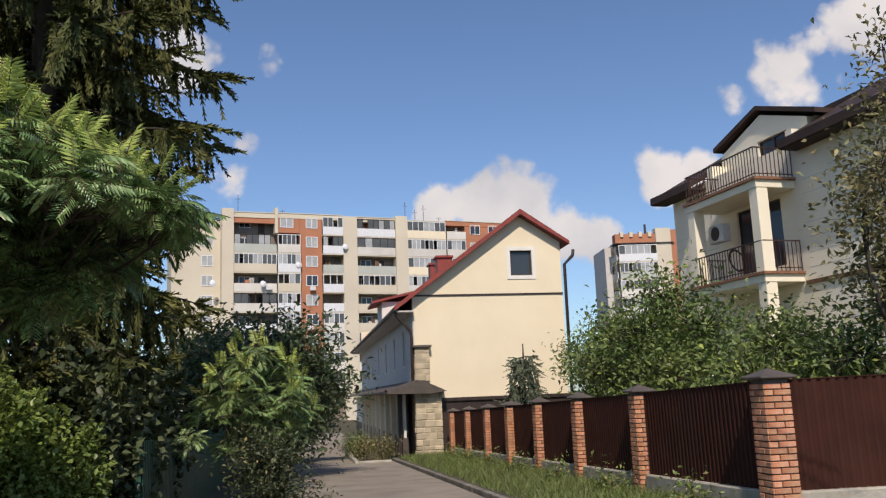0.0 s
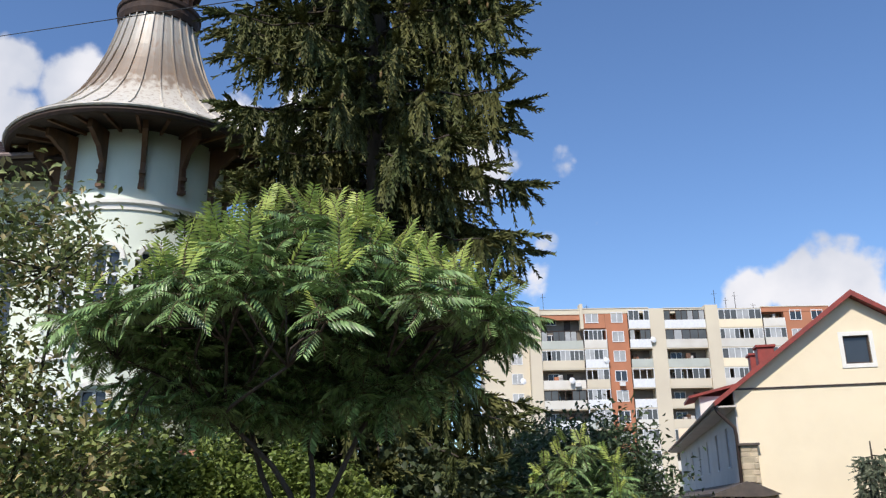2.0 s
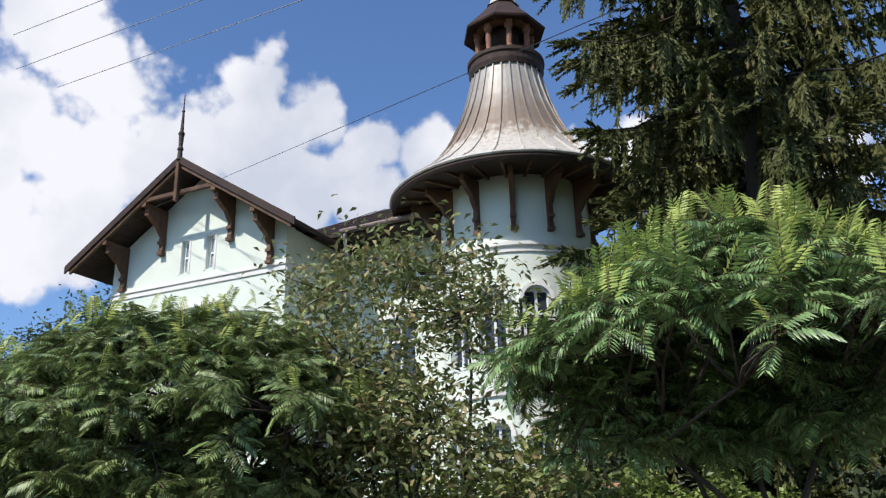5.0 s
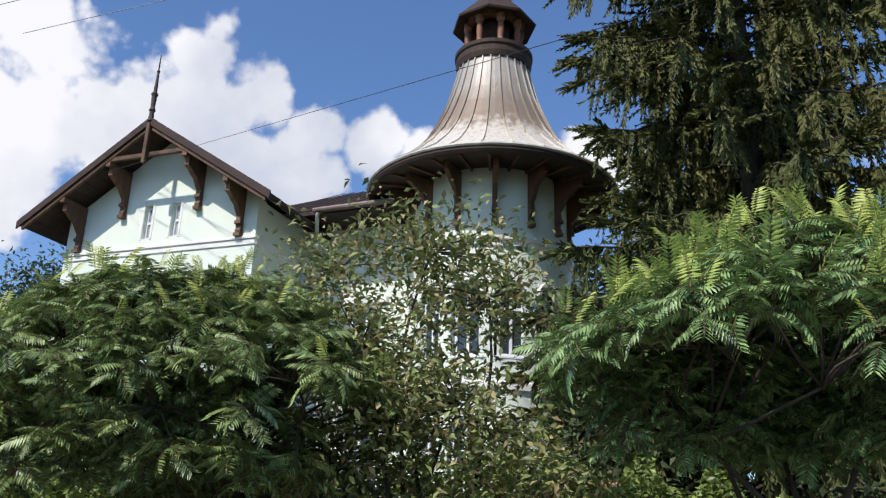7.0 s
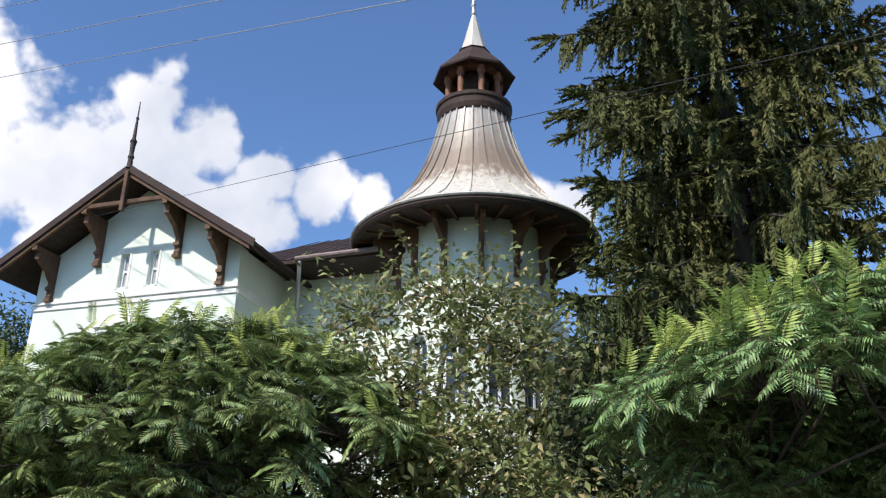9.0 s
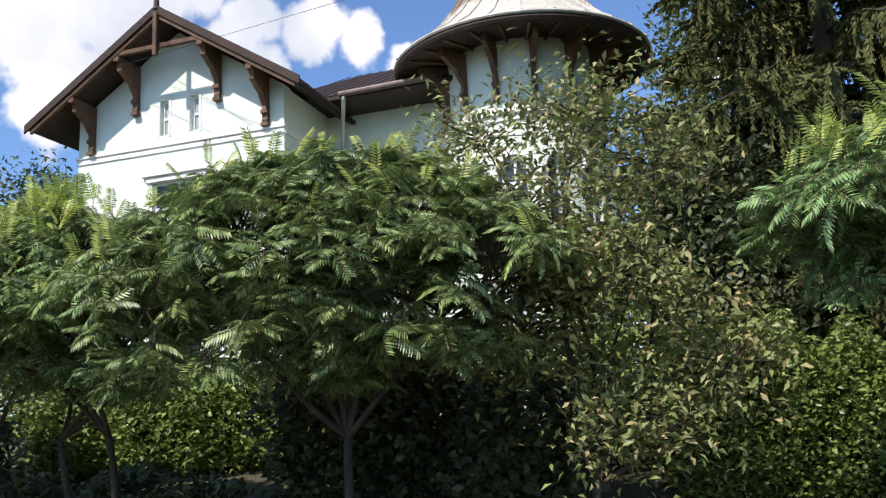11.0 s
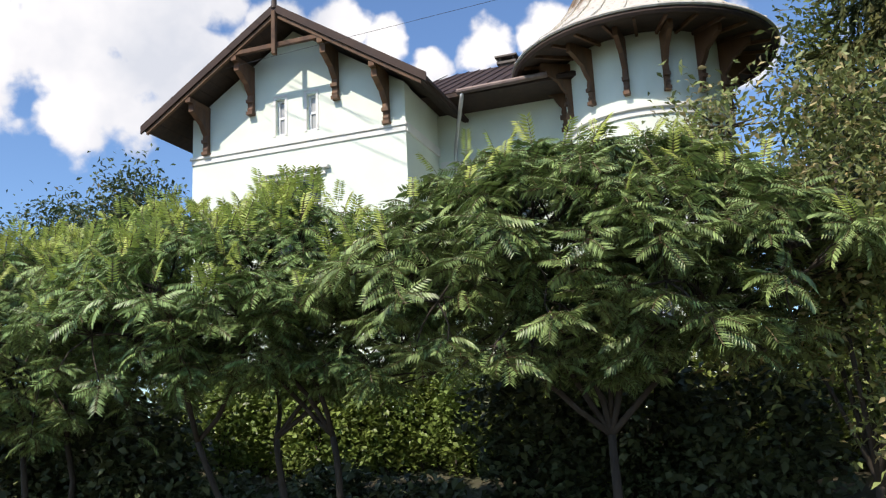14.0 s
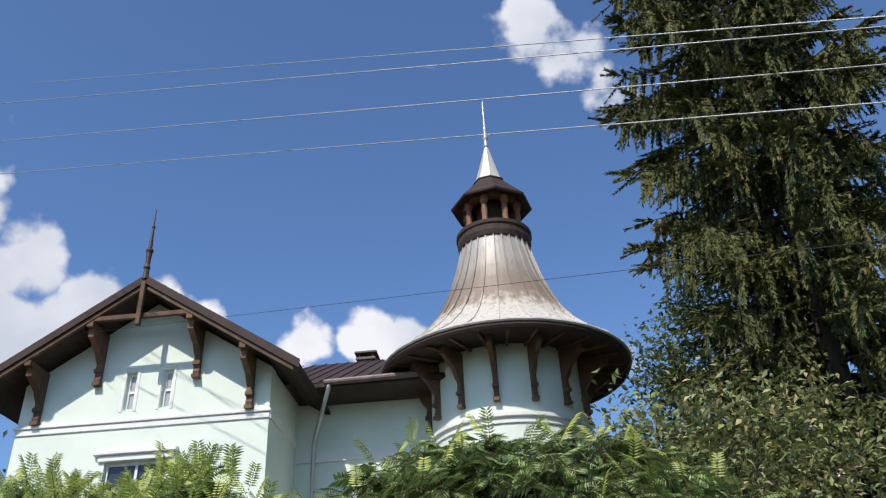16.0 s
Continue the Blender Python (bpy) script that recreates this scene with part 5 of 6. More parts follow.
leafy("plum_tree", 1.75, 7.4, [(0.1, 0.0, 4.5, 0.9, 0.45), (-0.95, 0.1, 4.45, 0.75, 0.35), (0.8, -0.2, 3.9, 0.75, 0.5), (-0.5, -0.3, 3.5, 0.9, 0.5), (0.6, -0.5, 2.75, 1.0, 0.6), (-0.6, -0.2, 2.3, 0.8, 0.6), (0.3, -0.4, 1.5, 0.9, 0.6), (1.3, -0.3, 1.9, 0.6, 0.6)],
      13000, 0.102, [PLUM, PLUM_DRY], "sparse plum tree with small curled leaves, partly withered", "tree", 21, trunk=0.05, dry=0.20, twigs=150)
spruce(5.5, 13.1, 26.0, 3.0, 1.6, "tall dark spruce with drooping branches and hanging cones", 31, boughs=380)


def hedge(name, label, pieces, n, seed, mat=None, size=0.13):
    rng = random.Random(seed)
    nr = np.random.default_rng(seed)
    P = []
    for x, y, r, h in pieces:
        g = ground_z(x, y)
        m = int(n * r * h / sum(p[2] * p[3] for p in pieces))
        d = nr.normal(size=(m, 3))
        d /= np.linalg.norm(d, axis=1)[:, None]
        rr = nr.uniform(0.45, 1.06, m)[:, None] * (1 + 0.16 * np.sin(d[:, :1] * 7 + x) * np.cos(d[:, 2:] * 6 + y))
        q = d * rr * np.array([r, r * 0.8, h * 0.55]) + np.array([x, y, g + h * 0.47])
        P.append(q[q[:, 2] > g])
    P = np.concatenate(P)
    sz = nr.uniform(0.7, 1.3, len(P)) * size
    t = thing(name, Matrix.Identity(4), label, "hedge")
    o = part("leaves", leaf_mesh("leaves", P, sz, mat or HEDGE, nr, 0.2, 0.62), None, t)
    o["kind"] = "stuff"
    for x, y, r, h in pieces:
        g = ground_z(x, y)
        for k in range(3):
            stem = bmesh.new()
            limb(stem, (x + rng.uniform(-0.3, 0.3), y, g - 0.05), (x + rng.uniform(-r, r) * 0.6, y + rng.uniform(-0.2, 0.2), g + h * 0.7), 0.025, 0.008, rng, 0.1, 4, 5)
            part("stem", stem, BARK, t)
    return t


row = [(-13 + 1.25 * k, (11.6 if 3 < k < 9 else 10.4) + 0.4 * math.sin(k * 1.7), 1.05, (2.05 if not 5 < k < 9 else 1.6) + 0.35 * math.sin(k * 2.3)) for k in range(14)]
hedge("hedge", "dense leafy ivy-grown hedge behind the street trees", row, 44000, 41)
low = [(-9.5 + 1.3 * k, 8.9 + 0.35 * math.sin(k * 2.1), 0.85, (2.1 if 5 < k < 10 else 1.6) + 0.3 * math.sin(k * 1.3)) for k in range(12)]
# the gloom under the crowns is partly painted: darker leaves than the hedge
hedge("hedge", "undergrowth of shrubs beneath the sumacs, leaf colour darkened for shade", [q if not -6.6 < q[0] < -2.6 else (q[0], q[1] - 0.4, 0.7, 0.75) for q in low if q[0] < 2.2], 23000, 43, DARKBUSH)
hedge("hedge", "leafy green undergrowth behind the sumacs", [(-7.0 + 0.8 * k, 10.9 + 0.2 * math.sin(k * 2.0), 0.65, 1.75 + 0.25 * math.sin(k * 1.9)) for k in range(6)], 17000, 45, size=0.10)
hedge("hedge", "bright ivy-leaved hedge at the foot of the sumac", [(2.9, 9.3, 0.75, 1.9), (3.7, 9.6, 0.75, 2.0), (4.6, 9.8, 0.8, 2.05), (5.4, 9.9, 0.7, 1.85), (6.1, 10.1, 0.5, 1.5)], 46000, 44, size=0.082)
# leaf colour darkened here too, for the shade below the spruce
hedge("hedge", "untrimmed shrubs under the tall spruce, leaf colour darkened for shade", [(3.9, 11.8, 1.0, 4.4), (3.1, 12.6, 1.0, 4.6), (6.1, 10.9, 0.9, 2.4), (6.6, 11.9, 0.8, 2.2), (7.1, 13.8, 0.8, 2.2)], 27000, 42, DARKBUSH)
leafy("shrub", 8.55, 10.7, [(0, 0, 0.72, 0.50, 0.45), (0.1, 0.1, 0.2, 0.6, 0.4), (-0.15, 0, 1.0, 0.3, 0.25)], 5000, 0.075, [DARKBUSH, PLUM_DRY], "dark grey-green roadside shrub", "shrub", 22, trunk=0.03, dry=0.05, base=-0.2, twigs=90)
for k, (x, y, z, r, s) in enumerate(((11.4, 23.5, 3.9, 1.9, 50), (10.4, 28.5, 4.1, 2.2, 51), (14.2, 33.0, 3.4, 1.5, 52), (11.5, 36.0, 4.6, 2.4, 53), (16.2, 46.0, 3.6, 1.8, 54))):
    leafy("street_tree", x, y, [(0, 0, z - 0.9, r, 1.0), (r * 0.5, 0.2, z - 1.9, r * 0.8, 0.9), (-r * 0.6, 0, z - 1.8, r * 0.8, 0.9), (0, 0.3, z - 2.9, r * 0.9, 0.9)], 8000, 0.21, [WILLOW, PLUM_DRY], "dark green tree at the lane's edge", "tree", s, trunk=0.10, dry=0.03, group="trees along the lane", twigs=120)
# garden behind the fence
garden = [(18.6, 14.9, 4.3, 1.3), (19.3, 17.4, 3.6, 1.4), (22.5, 22.3, 3.9, 1.5), (18.9, 12.0, 3.0, 1.3), (19.4, 9.6, 3.5, 1.4), (17.4, 13.4, 2.5, 1.1), (23.4, 24.5, 4.2, 1.4), (17.2, 10.8, 2.4, 1.0), (22.5, 20.0, 4.3, 1.5), (21.6, 14.2, 3.2, 1.4)]
for k, (x, y, z, r) in enumerate(garden):
    leafy("fruit_tree", x, y, [(0, 0, z - 0.7, r * 0.75, 0.75), (r * 0.5, -0.4, z - 1.4, r * 0.8, 0.8), (-r * 0.6, 0.1, z - 1.5, r * 0.8, 0.8), (0.1, -0.3, z - 2.2, r, 0.8)], 5200, 0.15, [BUSH, SUMAC_NEW], "leafy green fruit tree behind the fence", "tree", 60 + k, trunk=0.08, dry=0.06, group="fruit trees behind the fence", twigs=170)
leafy("copper_tree", 18.0, 8.7, [(0.25, 0, 5.0, 0.65, 0.7), (-0.1, 0, 4.2, 0.6, 0.5), (0.6, -0.2, 6.2, 0.45, 0.7), (0.5, -0.2, 7.2, 0.4, 0.5), (0.5, 0.2, 3.4, 0.7, 0.6)], 3000, 0.14, [REDBUSH, PLUM_DRY], "slender tree with copper-green leaves behind the fence", "tree", 75, trunk=0.06, dry=0.25, twigs=110)
spruce(20.3, 25.0, 3.9, 1.2, 0.15, "small blue-grey spruce behind the fence", 77, boughs=95, mat=BLUESPRUCE, scale=0.55, cones=0)
for k, (x, y, z, r) in enumerate(((-17.8, 22.5, 10.6, 2.0), (-21.5, 24, 10.2, 2.4), (-25, 25, 10.0, 2.8), (-15.8, 25.5, 9.4, 1.6))):
    leafy("garden_tree", x, y, [(0, 0, z - 1.6, r * 0.8, 1.7), (r * 0.4, 0, z - 3.2, r, 1.6), (-r * 0.5, 0, z - 3.4, r, 1.6), (0, 0, z - 5, r, 1.5)], 14000, 0.22, [WILLOW, PLUM_DRY], "tall grey-green tree behind the villa", "tree", 90 + k, trunk=0.16, dry=0.03, group="trees behind the villa", twigs=150)


leafy("garden_tree", 4.7, 17.4, [(-0.2, 0, 10.9, 0.8, 1.0), (-0.8, 0.2, 9.2, 1.0, 1.2), (0.7, 0.3, 8.6, 1.2, 1.4), (-1.0, 0.1, 7.0, 1.2, 1.3), (-1.4, 0, 5.0, 1.3, 1.3), (0.2, -0.4, 4.4, 1.4, 1.3)], 17000, 0.17, [BUSH, PLUM_DRY],
      "leafy green tree between the villa and the spruce", "tree", 97, trunk=0.14, dry=0.03, twigs=200)


# ---- overhead cables ----
def cable(a, b, sag, r, mat, label):
    a, b = Vector(a), Vector(b)
    bm = bmesh.new()
    n = 28
    pts = [a.lerp(b, i / n) - Vector((0, 0, sag * 4 * (i / n) * (1 - i / n))) for i in range(n + 1)]
    tube(bm, pts, [r] * (n + 1), 5)
    tagged(new("overhead_cable", to_mesh(bm, "overhead_cable", mat, True)), label, "cable", "overhead cables along the street", "thing")
for y0, my, z0, mz in ((9.0, -0.47, 9.94, -0.36), (9.0, -0.36, 10.67, -0.29), (9.0, -0.34, 11.49, -0.30), (9.0, -0.51, 11.79, -0.49)):
    cable((-13, y0 - 13 * my, z0 - 13 * mz), (13, y0 + 13 * my, z0 + 13 * mz), 0.0, 0.0095, WIRE, "bare grey overhead wire above the street")
cable((-10.4, 16.1, 10.5), (10.0, 0.2, 3.12), 0.0, 0.0038, WIRE_DARK, "black service cable running to the villa")


# ---- nine-storey block at the end of the lane ----
def facade_window(parent, x, z, w, h, glass_mat, y=0.0, leaves=2):
    f = 0.09
    lw = (w - f * (leaves + 1)) / leaves
    lights = [(x - w / 2 + f + k * (lw + f), x - w / 2 + f + k * (lw + f) + lw, z + f, z + h - f) for k in range(leaves)]
    bm = wall_with_holes(x - w / 2, x + w / 2, z, z + h, y - 0.06, y, lights)
    win = part("window", bm, PVC, parent)
    part("pane", boxes((x - w / 2 + 0.02, x + w / 2 - 0.02, y - 0.02, y - 0.005, z + 0.02, z + h - 0.02)), glass_mat, win)
    return win


def loggia(parent, x0, x1, z, glazed, rng, tint=None, out=0.0):
    """One storey of a balcony bay: parapet, dark recess, glazing or open."""
    tint = tint or rng.choice((PANEL_LIGHT, PANEL_LIGHT, PANEL_LIGHT, PVC, PANEL, PANEL_DULL))
    b = part("balcony", boxes((x0 + 0.05, x1 - 0.05, -0.25 - out, -0.10 - out, z - 0.15, z + 1.02)), tint, parent)
    part("slab", boxes((x0, x1, -0.22 - out, 1.4, z - 0.32, z - 0.155)), PANEL, b)
    if glazed:
        n = max(2, int((x1 - x0) / rng.choice((0.65, 0.8, 1.0))))
        fr = bmesh.new()
        mat = PVC if glazed == 1 else WOOD_SOFFIT
        for k in range(n + 1):
            c = x0 + 0.08 + (x1 - x0 - 0.16) * k / n
            box(fr, c - 0.045, c + 0.045, -0.22 - out, -0.12 - out, z + 1.02, z + 2.35)
        box(fr, x0 + 0.05, x1 - 0.05, -0.22 - out, -0.12 - out, z + 2.35, z + 2.45)
        part("glazing_frame", fr, mat, b)
        for k in range(n):
            c0 = x0 + 0.08 + (x1 - x0 - 0.16) * k / n
            c1 = x0 + 0.08 + (x1 - x0 - 0.16) * (k + 1) / n
            if rng.random() < 0.78:
                part("pane", boxes((c0 + 0.04, c1 - 0.04, -0.175 - out, -0.16 - out, z + 1.02, z + 2.36)), rng.choice((GLASS_FAR, GLASS_FAR, GLASS_CURTAIN)), b)
    else:
        for k in range(rng.randint(1, 3)):
            c = rng.uniform(x0 + 0.5, x1 - 0.9)
            part("stored_goods", boxes((c, c + rng.uniform(0.3, 0.8), 0.3, 0.9, z, z + rng.uniform(1.1, 1.9)), bevel=0.03), rng.choice((PANEL_LIGHT, PANEL_BRICK, WOOD_DARK, GREYWALL)), b)
        if rng.random() < 0.7:
            rail = bmesh.new()
            for k in range(int((x1 - x0) / 0.25)):
                xx = x0 + 0.15 + k * 0.25
                box(rail, xx - 0.01, xx + 0.01, -0.20, -0.18, z + 1.0, z + 1.12)
            part("rail", rail, IRON, b)
    return b


def build_block():
    rng = random.Random(8)
    H0 = -2.0
    b = thing("apartment_building", pose(23.57, 115.93, H0, 0, 0, -1.855), "nine-storey apartment block of cream panels and orange brick infill", "building")
    top = 30.1
    fl = 2.79
    levels = [top - 2.75 - fl * k for k in range(9)]
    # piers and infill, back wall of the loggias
    # the back wall carries painted recess shade
    part("back_wall", boxes((0.0, 43.2, 1.3, 1.6, 0, top - 0.5)), LOGGIA, b, "back wall of the balconies, recess shade put into its colour")
    part("side_block", boxes((-6.5, -0.02, 1.2, 11, 0, top - 1.0)), PANEL, b, "cream panel end bay")
    part("body", boxes((0.0, 43.2, 1.62, 12, 0, top - 0.7)), PANEL, b)
    for x0, x1, t in ((0.0, 1.6, 0.6), (17.2, 19.3, 0.15), (25.25, 27.1, 0.55)):
        part("pier", boxes((x0, x1, -0.45, 1.3, 0, top + t - 0.2), bevel=0.02), PANEL, b, "plain cream panel pier")
    for x0, x1 in ((10.9, 14.1), (36.6, 43.2)):
        part("brick_bay", boxes((x0, x1, -0.10, 1.3, 0, top - 0.55)), PANEL_BRICK, b, "orange brick infill bay")
    # parapet
    for x0, x1, z, m in ((1.6, 7.6, 0.0, PANEL), (7.6, 17.2, 0.1, PANEL), (19.3, 25.25, 0.0, PANEL), (27.1, 33.4, -0.2, PANEL), (33.4, 43.2, 0.0, PANEL_BRICK)):
        part("parapet", boxes((x0, x1, -0.15, 1.2, top - 0.75 + z, top - 0.05 + z)), m, b)
        part("coping", boxes((x0, x1, -0.22, 1.25, top - 0.05 + z, top + 0.05 + z)), PANEL, b)
    part("brick_attic", boxes((1.6, 7.5, -0.06, 0.6, top - 1.5, top - 0.76)), PANEL_BRICK, b)
    part("brick_attic", boxes((7.6, 10.88, -0.08, 1.25, top - 2.75, top - 0.66)), PANEL_BRICK, b)
    part("pier", boxes((7.3, 7.75, -0.4, 1.2, top - 2.9, top + 0.75)), PANEL, b)
    part("brick_attic", boxes((19.3, 25.2, 0.9, 1.28, top - 2.7, top - 0.8)), PANEL_BRICK, b)
    for i, z in enumerate(levels):
        g = lambda p: 1 if rng.random() < p else (2 if rng.random() < 0.5 else 0)
        if i:
            loggia(b, 1.6, 7.6, z, g(0.35), rng)
        if i:
            loggia(b, 7.6, 10.9, z, 1 if rng.random() < 0.75 else 0, rng, out=0.5)
        loggia(b, 14.1, 17.2, z, g(0.5), rng, out=0.35)
        loggia(b, 19.3, 25.25, z, g(0.3), rng)
        loggia(b, 27.1, 33.4, z, 1 if i < 3 else g(0.5), rng, YELLOW if i % 2 == 0 else PANEL_LIGHT)
        loggia(b, 33.4, 36.6, z, g(0.6), rng, out=0.3)
        facade_window(b, 12.6, z + 0.75, 1.7, 1.55, rng.choice((GLASS, GLASS_CURTAIN)), -0.10)
        if i == 0:
            facade_window(b, 9.0, z + 0.75, 1.9, 1.45, GLASS_CURTAIN, -0.08)
        for x in (38.3, 41.4):
            facade_window(b, x, z + 0.75, 1.7, 1.5, rng.choice((GLASS, GLASS_CURTAIN)), -0.10)
        facade_window(b, -1.8, z + 0.75, 1.6, 1.5, GLASS_CURTAIN, 1.2)
        for x0, x1 in ((1.6, 7.6), (19.3, 25.25)):
            part("door", boxes((x0 + 3.6, x0 + 4.5, 1.24, 1.298, z, z + 2.1)), FRAME_DARK, b)
            facade_window(b, x0 + 1.7, z + 0.75, 1.6, 1.4, GLASS, 1.298)
    for x, i in ((5.6, 3), (10.6, 2), (17.4, 1), (-1.2, 3), (3.0, 8)):
        d = lathe(bmesh.new(), [(0.0, 0.10), (0.25, 0.06), (0.45, 0.0), (0.46, 0.02), (0.25, 0.10), (0, 0.14)], 16)
        part("satellite_dish", d, PVC, b, "pale satellite dish", m=pose(x, -0.72, levels[i] + 0.9, 75, 0, 20))
    for x, i in ((12.6, 3), (6.4, 3), (12.2, 5)):
        part("air_conditioner", boxes((x - 0.4, x + 0.4, -0.72, -0.36, levels[i] + 0.05, levels[i] + 0.62), bevel=0.03), AC_WHITE, b, "white air conditioner box")
    for x, h in ((2.6, 3.2), (9.0, 1.3), (28.0, 3.4), (29.6, 2.2), (31.0, 3.0), (33.6, 1.2)):
        part("antenna", boxes((x - 0.03, x + 0.03, 3, 3.06, top - 0.7, top + h), (x - 0.4, x + 0.4, 3.0, 3.04, top + h * 0.8, top + h * 0.8 + 0.04)), DARKPIPE, b, "thin roof antenna")
    for x in (36.0, 37.8, 39.6, 41.4):
        part("vent_stack", boxes((x - 0.25, x + 0.25, 1.5, 2.0, top - 0.4, top + 0.45)), CAP, b)


build_block()


def build_far_block():
    rng = random.Random(9)
    b = thing("apartment_building", pose(83.2, 107.6, -2.6, 0, 0, -20), "distant pale apartment tower with white glazed balconies", "building")
    top = 27.6
    part("body", boxes((-0.2, 14, 1.3, 12, 0, top - 0.6)), PANEL, b)
    part("side_wall", boxes((-1.2, -0.2, 3.4, 11, 0, top - 0.9)), GREYWALL, b, "grey end wall")
    part("attic", boxes((-0.2, 9, 0.2, 2, top - 0.8, top + 0.7)), PANEL_BRICK, b, "orange attic band")
    for k in range(6):
        part("merlon", boxes((0.6 + 1.5 * k, 1.1 + 1.5 * k, 0.0, 0.8, top + 0.2, top + 1.0)), PANEL, b)
    part("roof_edge", boxes((-0.6, 9, -0.4, 2, top - 0.95, top - 0.8)), DARKPIPE, b)
    part("chimney_pot", boxes((5.2, 5.5, 2.2, 2.5, top, top + 2.6)), DARKPIPE, b)
    part("pier", boxes((6.2, 8.6, -0.2, 1.2, 0, top + 1.5)), PANEL, b)
    part("brick_bay", boxes((8.6, 12, -0.1, 1.2, 0, top + 1.2)), PANEL_BRICK, b)
    for k in range(9):
        loggia(b, 0, 6.2, top - 3.6 - 2.79 * k, 1, rng, out=0.3)
        part("corner_glazing", boxes((-0.22, -0.10, 0.0, 3.4, top - 3.6 - 2.79 * k, top - 2.6 - 2.79 * k)), PANEL_LIGHT, b)
        part("pane", boxes((-0.2, -0.12, 0.2, 3.2, top - 2.6 - 2.79 * k, top - 1.3 - 2.79 * k)), GLASS, b)


build_far_block()


# ---- house with balconies behind the fence ----
def railing(parent, pts, z, h=0.95):
    """Iron railing along the points, open balusters between two rails."""
    bm = bmesh.new()
    for (x0, y0), (x1, y1) in zip(pts, pts[1:]):
        beam(bm, (x0, y0, z + h), (x1, y1, z + h), 0.045, 0.035)
    rail = part("railing", bm, IRON, parent, "dark iron balcony railing")
    bar = to_mesh(boxes((-0.010, 0.010, -0.010, 0.010, 0, h)), "baluster", IRON)
    for (x0, y0), (x1, y1) in zip(pts, pts[1:]):
        part("bottom_rail", beam(bmesh.new(), (x0, y0, z + 0.12), (x1, y1, z + 0.12), 0.03, 0.025), IRON, rail)
        n = max(2, int(math.hypot(x1 - x0, y1 - y0) / 0.145))
        for k in range(n):
            part("baluster", bar, None, rail, m=pose(x0 + (x1 - x0) * k / n, y0 + (y1 - y0) * k / n, z))
    return rail


def build_balcony_house():
    h = thing("balcony_house", pose(26.42, 18.76, -0.5, 0, 0, -7.5), "cream rendered house with brown roof and two railed balconies", "house")
    E = 9.45
    S0, S1 = -9.0, 6.2
    B0, B1, OUT = -0.75, 3.15, 1.4
    side = wall_with_holes(S0, S1, 0, E, 0, 0.35, [(0.0, 0.85, 5.75, 7.9), (1.3, 2.3, 5.75, 7.9)])
    w = part("lane_wall", side, PANEL_HOUSE, h, "cream rendered wall")
    w.matrix_basis = Matrix(((0, -1, 0, 0.35), (1, 0, 0, 0), (0, 0, 1, 0), (0, 0, 0, 1)))
    part("end_wall", boxes((0.352, 9, S1 - 0.35, S1, 0, E), (0.352, 9, S0, S0 + 0.35, 0, E), (8.65, 9, S0 + 0.36, S1 - 0.36, 0, E)), PANEL_HOUSE, h)
    for z, a, b_ in ((5.0, S0, B0 - 0.1), (5.0, B1 + 0.1, S1)):
        part("string_course", boxes((-0.06, 0.0, a, b_, z, z + 0.12)), WOOD_DARK if a < 0 else PANEL_HOUSE, h)
    for k in range(7):
        part("joint_line", boxes((-0.006, -0.001, B1 + 0.3, S1, 5.5 + 0.35 * k, 5.515 + 0.35 * k)), GREYWALL, h)
        part("joint_line", boxes((-0.006, -0.001, S0, B0 - 0.3, 5.5 + 0.45 * k, 5.515 + 0.45 * k)), GREYWALL, h)
    window(h, 0.14, 0.42, 5.75, 0.85, 2.15, turn=-90, frame_mat=FRAME_DARK, mullions=0, sill=False)
    window(h, 0.14, 1.8, 5.75, 1.0, 2.15, turn=-90, frame_mat=FRAME_DARK, mullions=0, sill=False)
    # balconies: slabs, pillars, railings
    for z in (5.40, 8.32):
        part("balcony_slab", boxes((-OUT, 0.0, B0, B1, z - 0.30, z - 0.06), bevel=0.01), PANEL_HOUSE, h, "cream balcony slab")
        part("slab_edge", boxes((-OUT - 0.08, -0.001, B0 - 0.08, B1 + 0.08, z - 0.06, z + 0.02)), WOOD_RED, h, "reddish tiled slab edge")
        railing(h, [(-0.02, B0 + 0.04), (-OUT + 0.04, B0 + 0.04), (-OUT + 0.04, B1 - 0.04), (-0.02, B1 - 0.04)], z + 0.02)
    for y in (B0 + 0.02, B1 - 0.42):
        for z0, z1 in ((0, 5.10), (5.42, 8.02)):
            part("pillar", boxes((-OUT + 0.02, -OUT + 0.42, y, y + 0.40, z0, z1), bevel=0.015), PANEL_HOUSE, h, "square cream pillar")
    # roof slope over the lane wall, interrupted by the gabled dormer
    sl = 0.55
    for a, b_ in ((S0 - 0.4, B0 - 0.25), (B1 + 0.75, S1 + 0.5)):
        part("roof", prism(bmesh.new(), [(-0.65, E - 0.25), (3.5, E - 0.25 + sl * 4.15), (3.5, E - 0.05 + sl * 4.15), (-0.65, E - 0.07)], a, b_), ROOF_BROWN, h, "brown sheet roof")
        part("eave_board", boxes((-0.70, -0.652, a, b_, E - 0.30, E - 0.03)), ROOF_BROWN, h)
        part("soffit", boxes((-0.64, 0.0, a, b_, E - 0.32, E - 0.26)), WOOD_SOFFIT, h)
    part("roof_back", prism(bmesh.new(), [(3.5, E - 0.25 + sl * 4.15), (9.6, E - 0.2), (9.6, E), (3.5, E - 0.05 + sl * 4.15)], S0 - 0.4, S1 + 0.5), ROOF_BROWN, h)
    d0, d1, dm = B0 - 0.1, B1 + 0.6, (B0 + B1) / 2 + 0.2
    top = 11.15
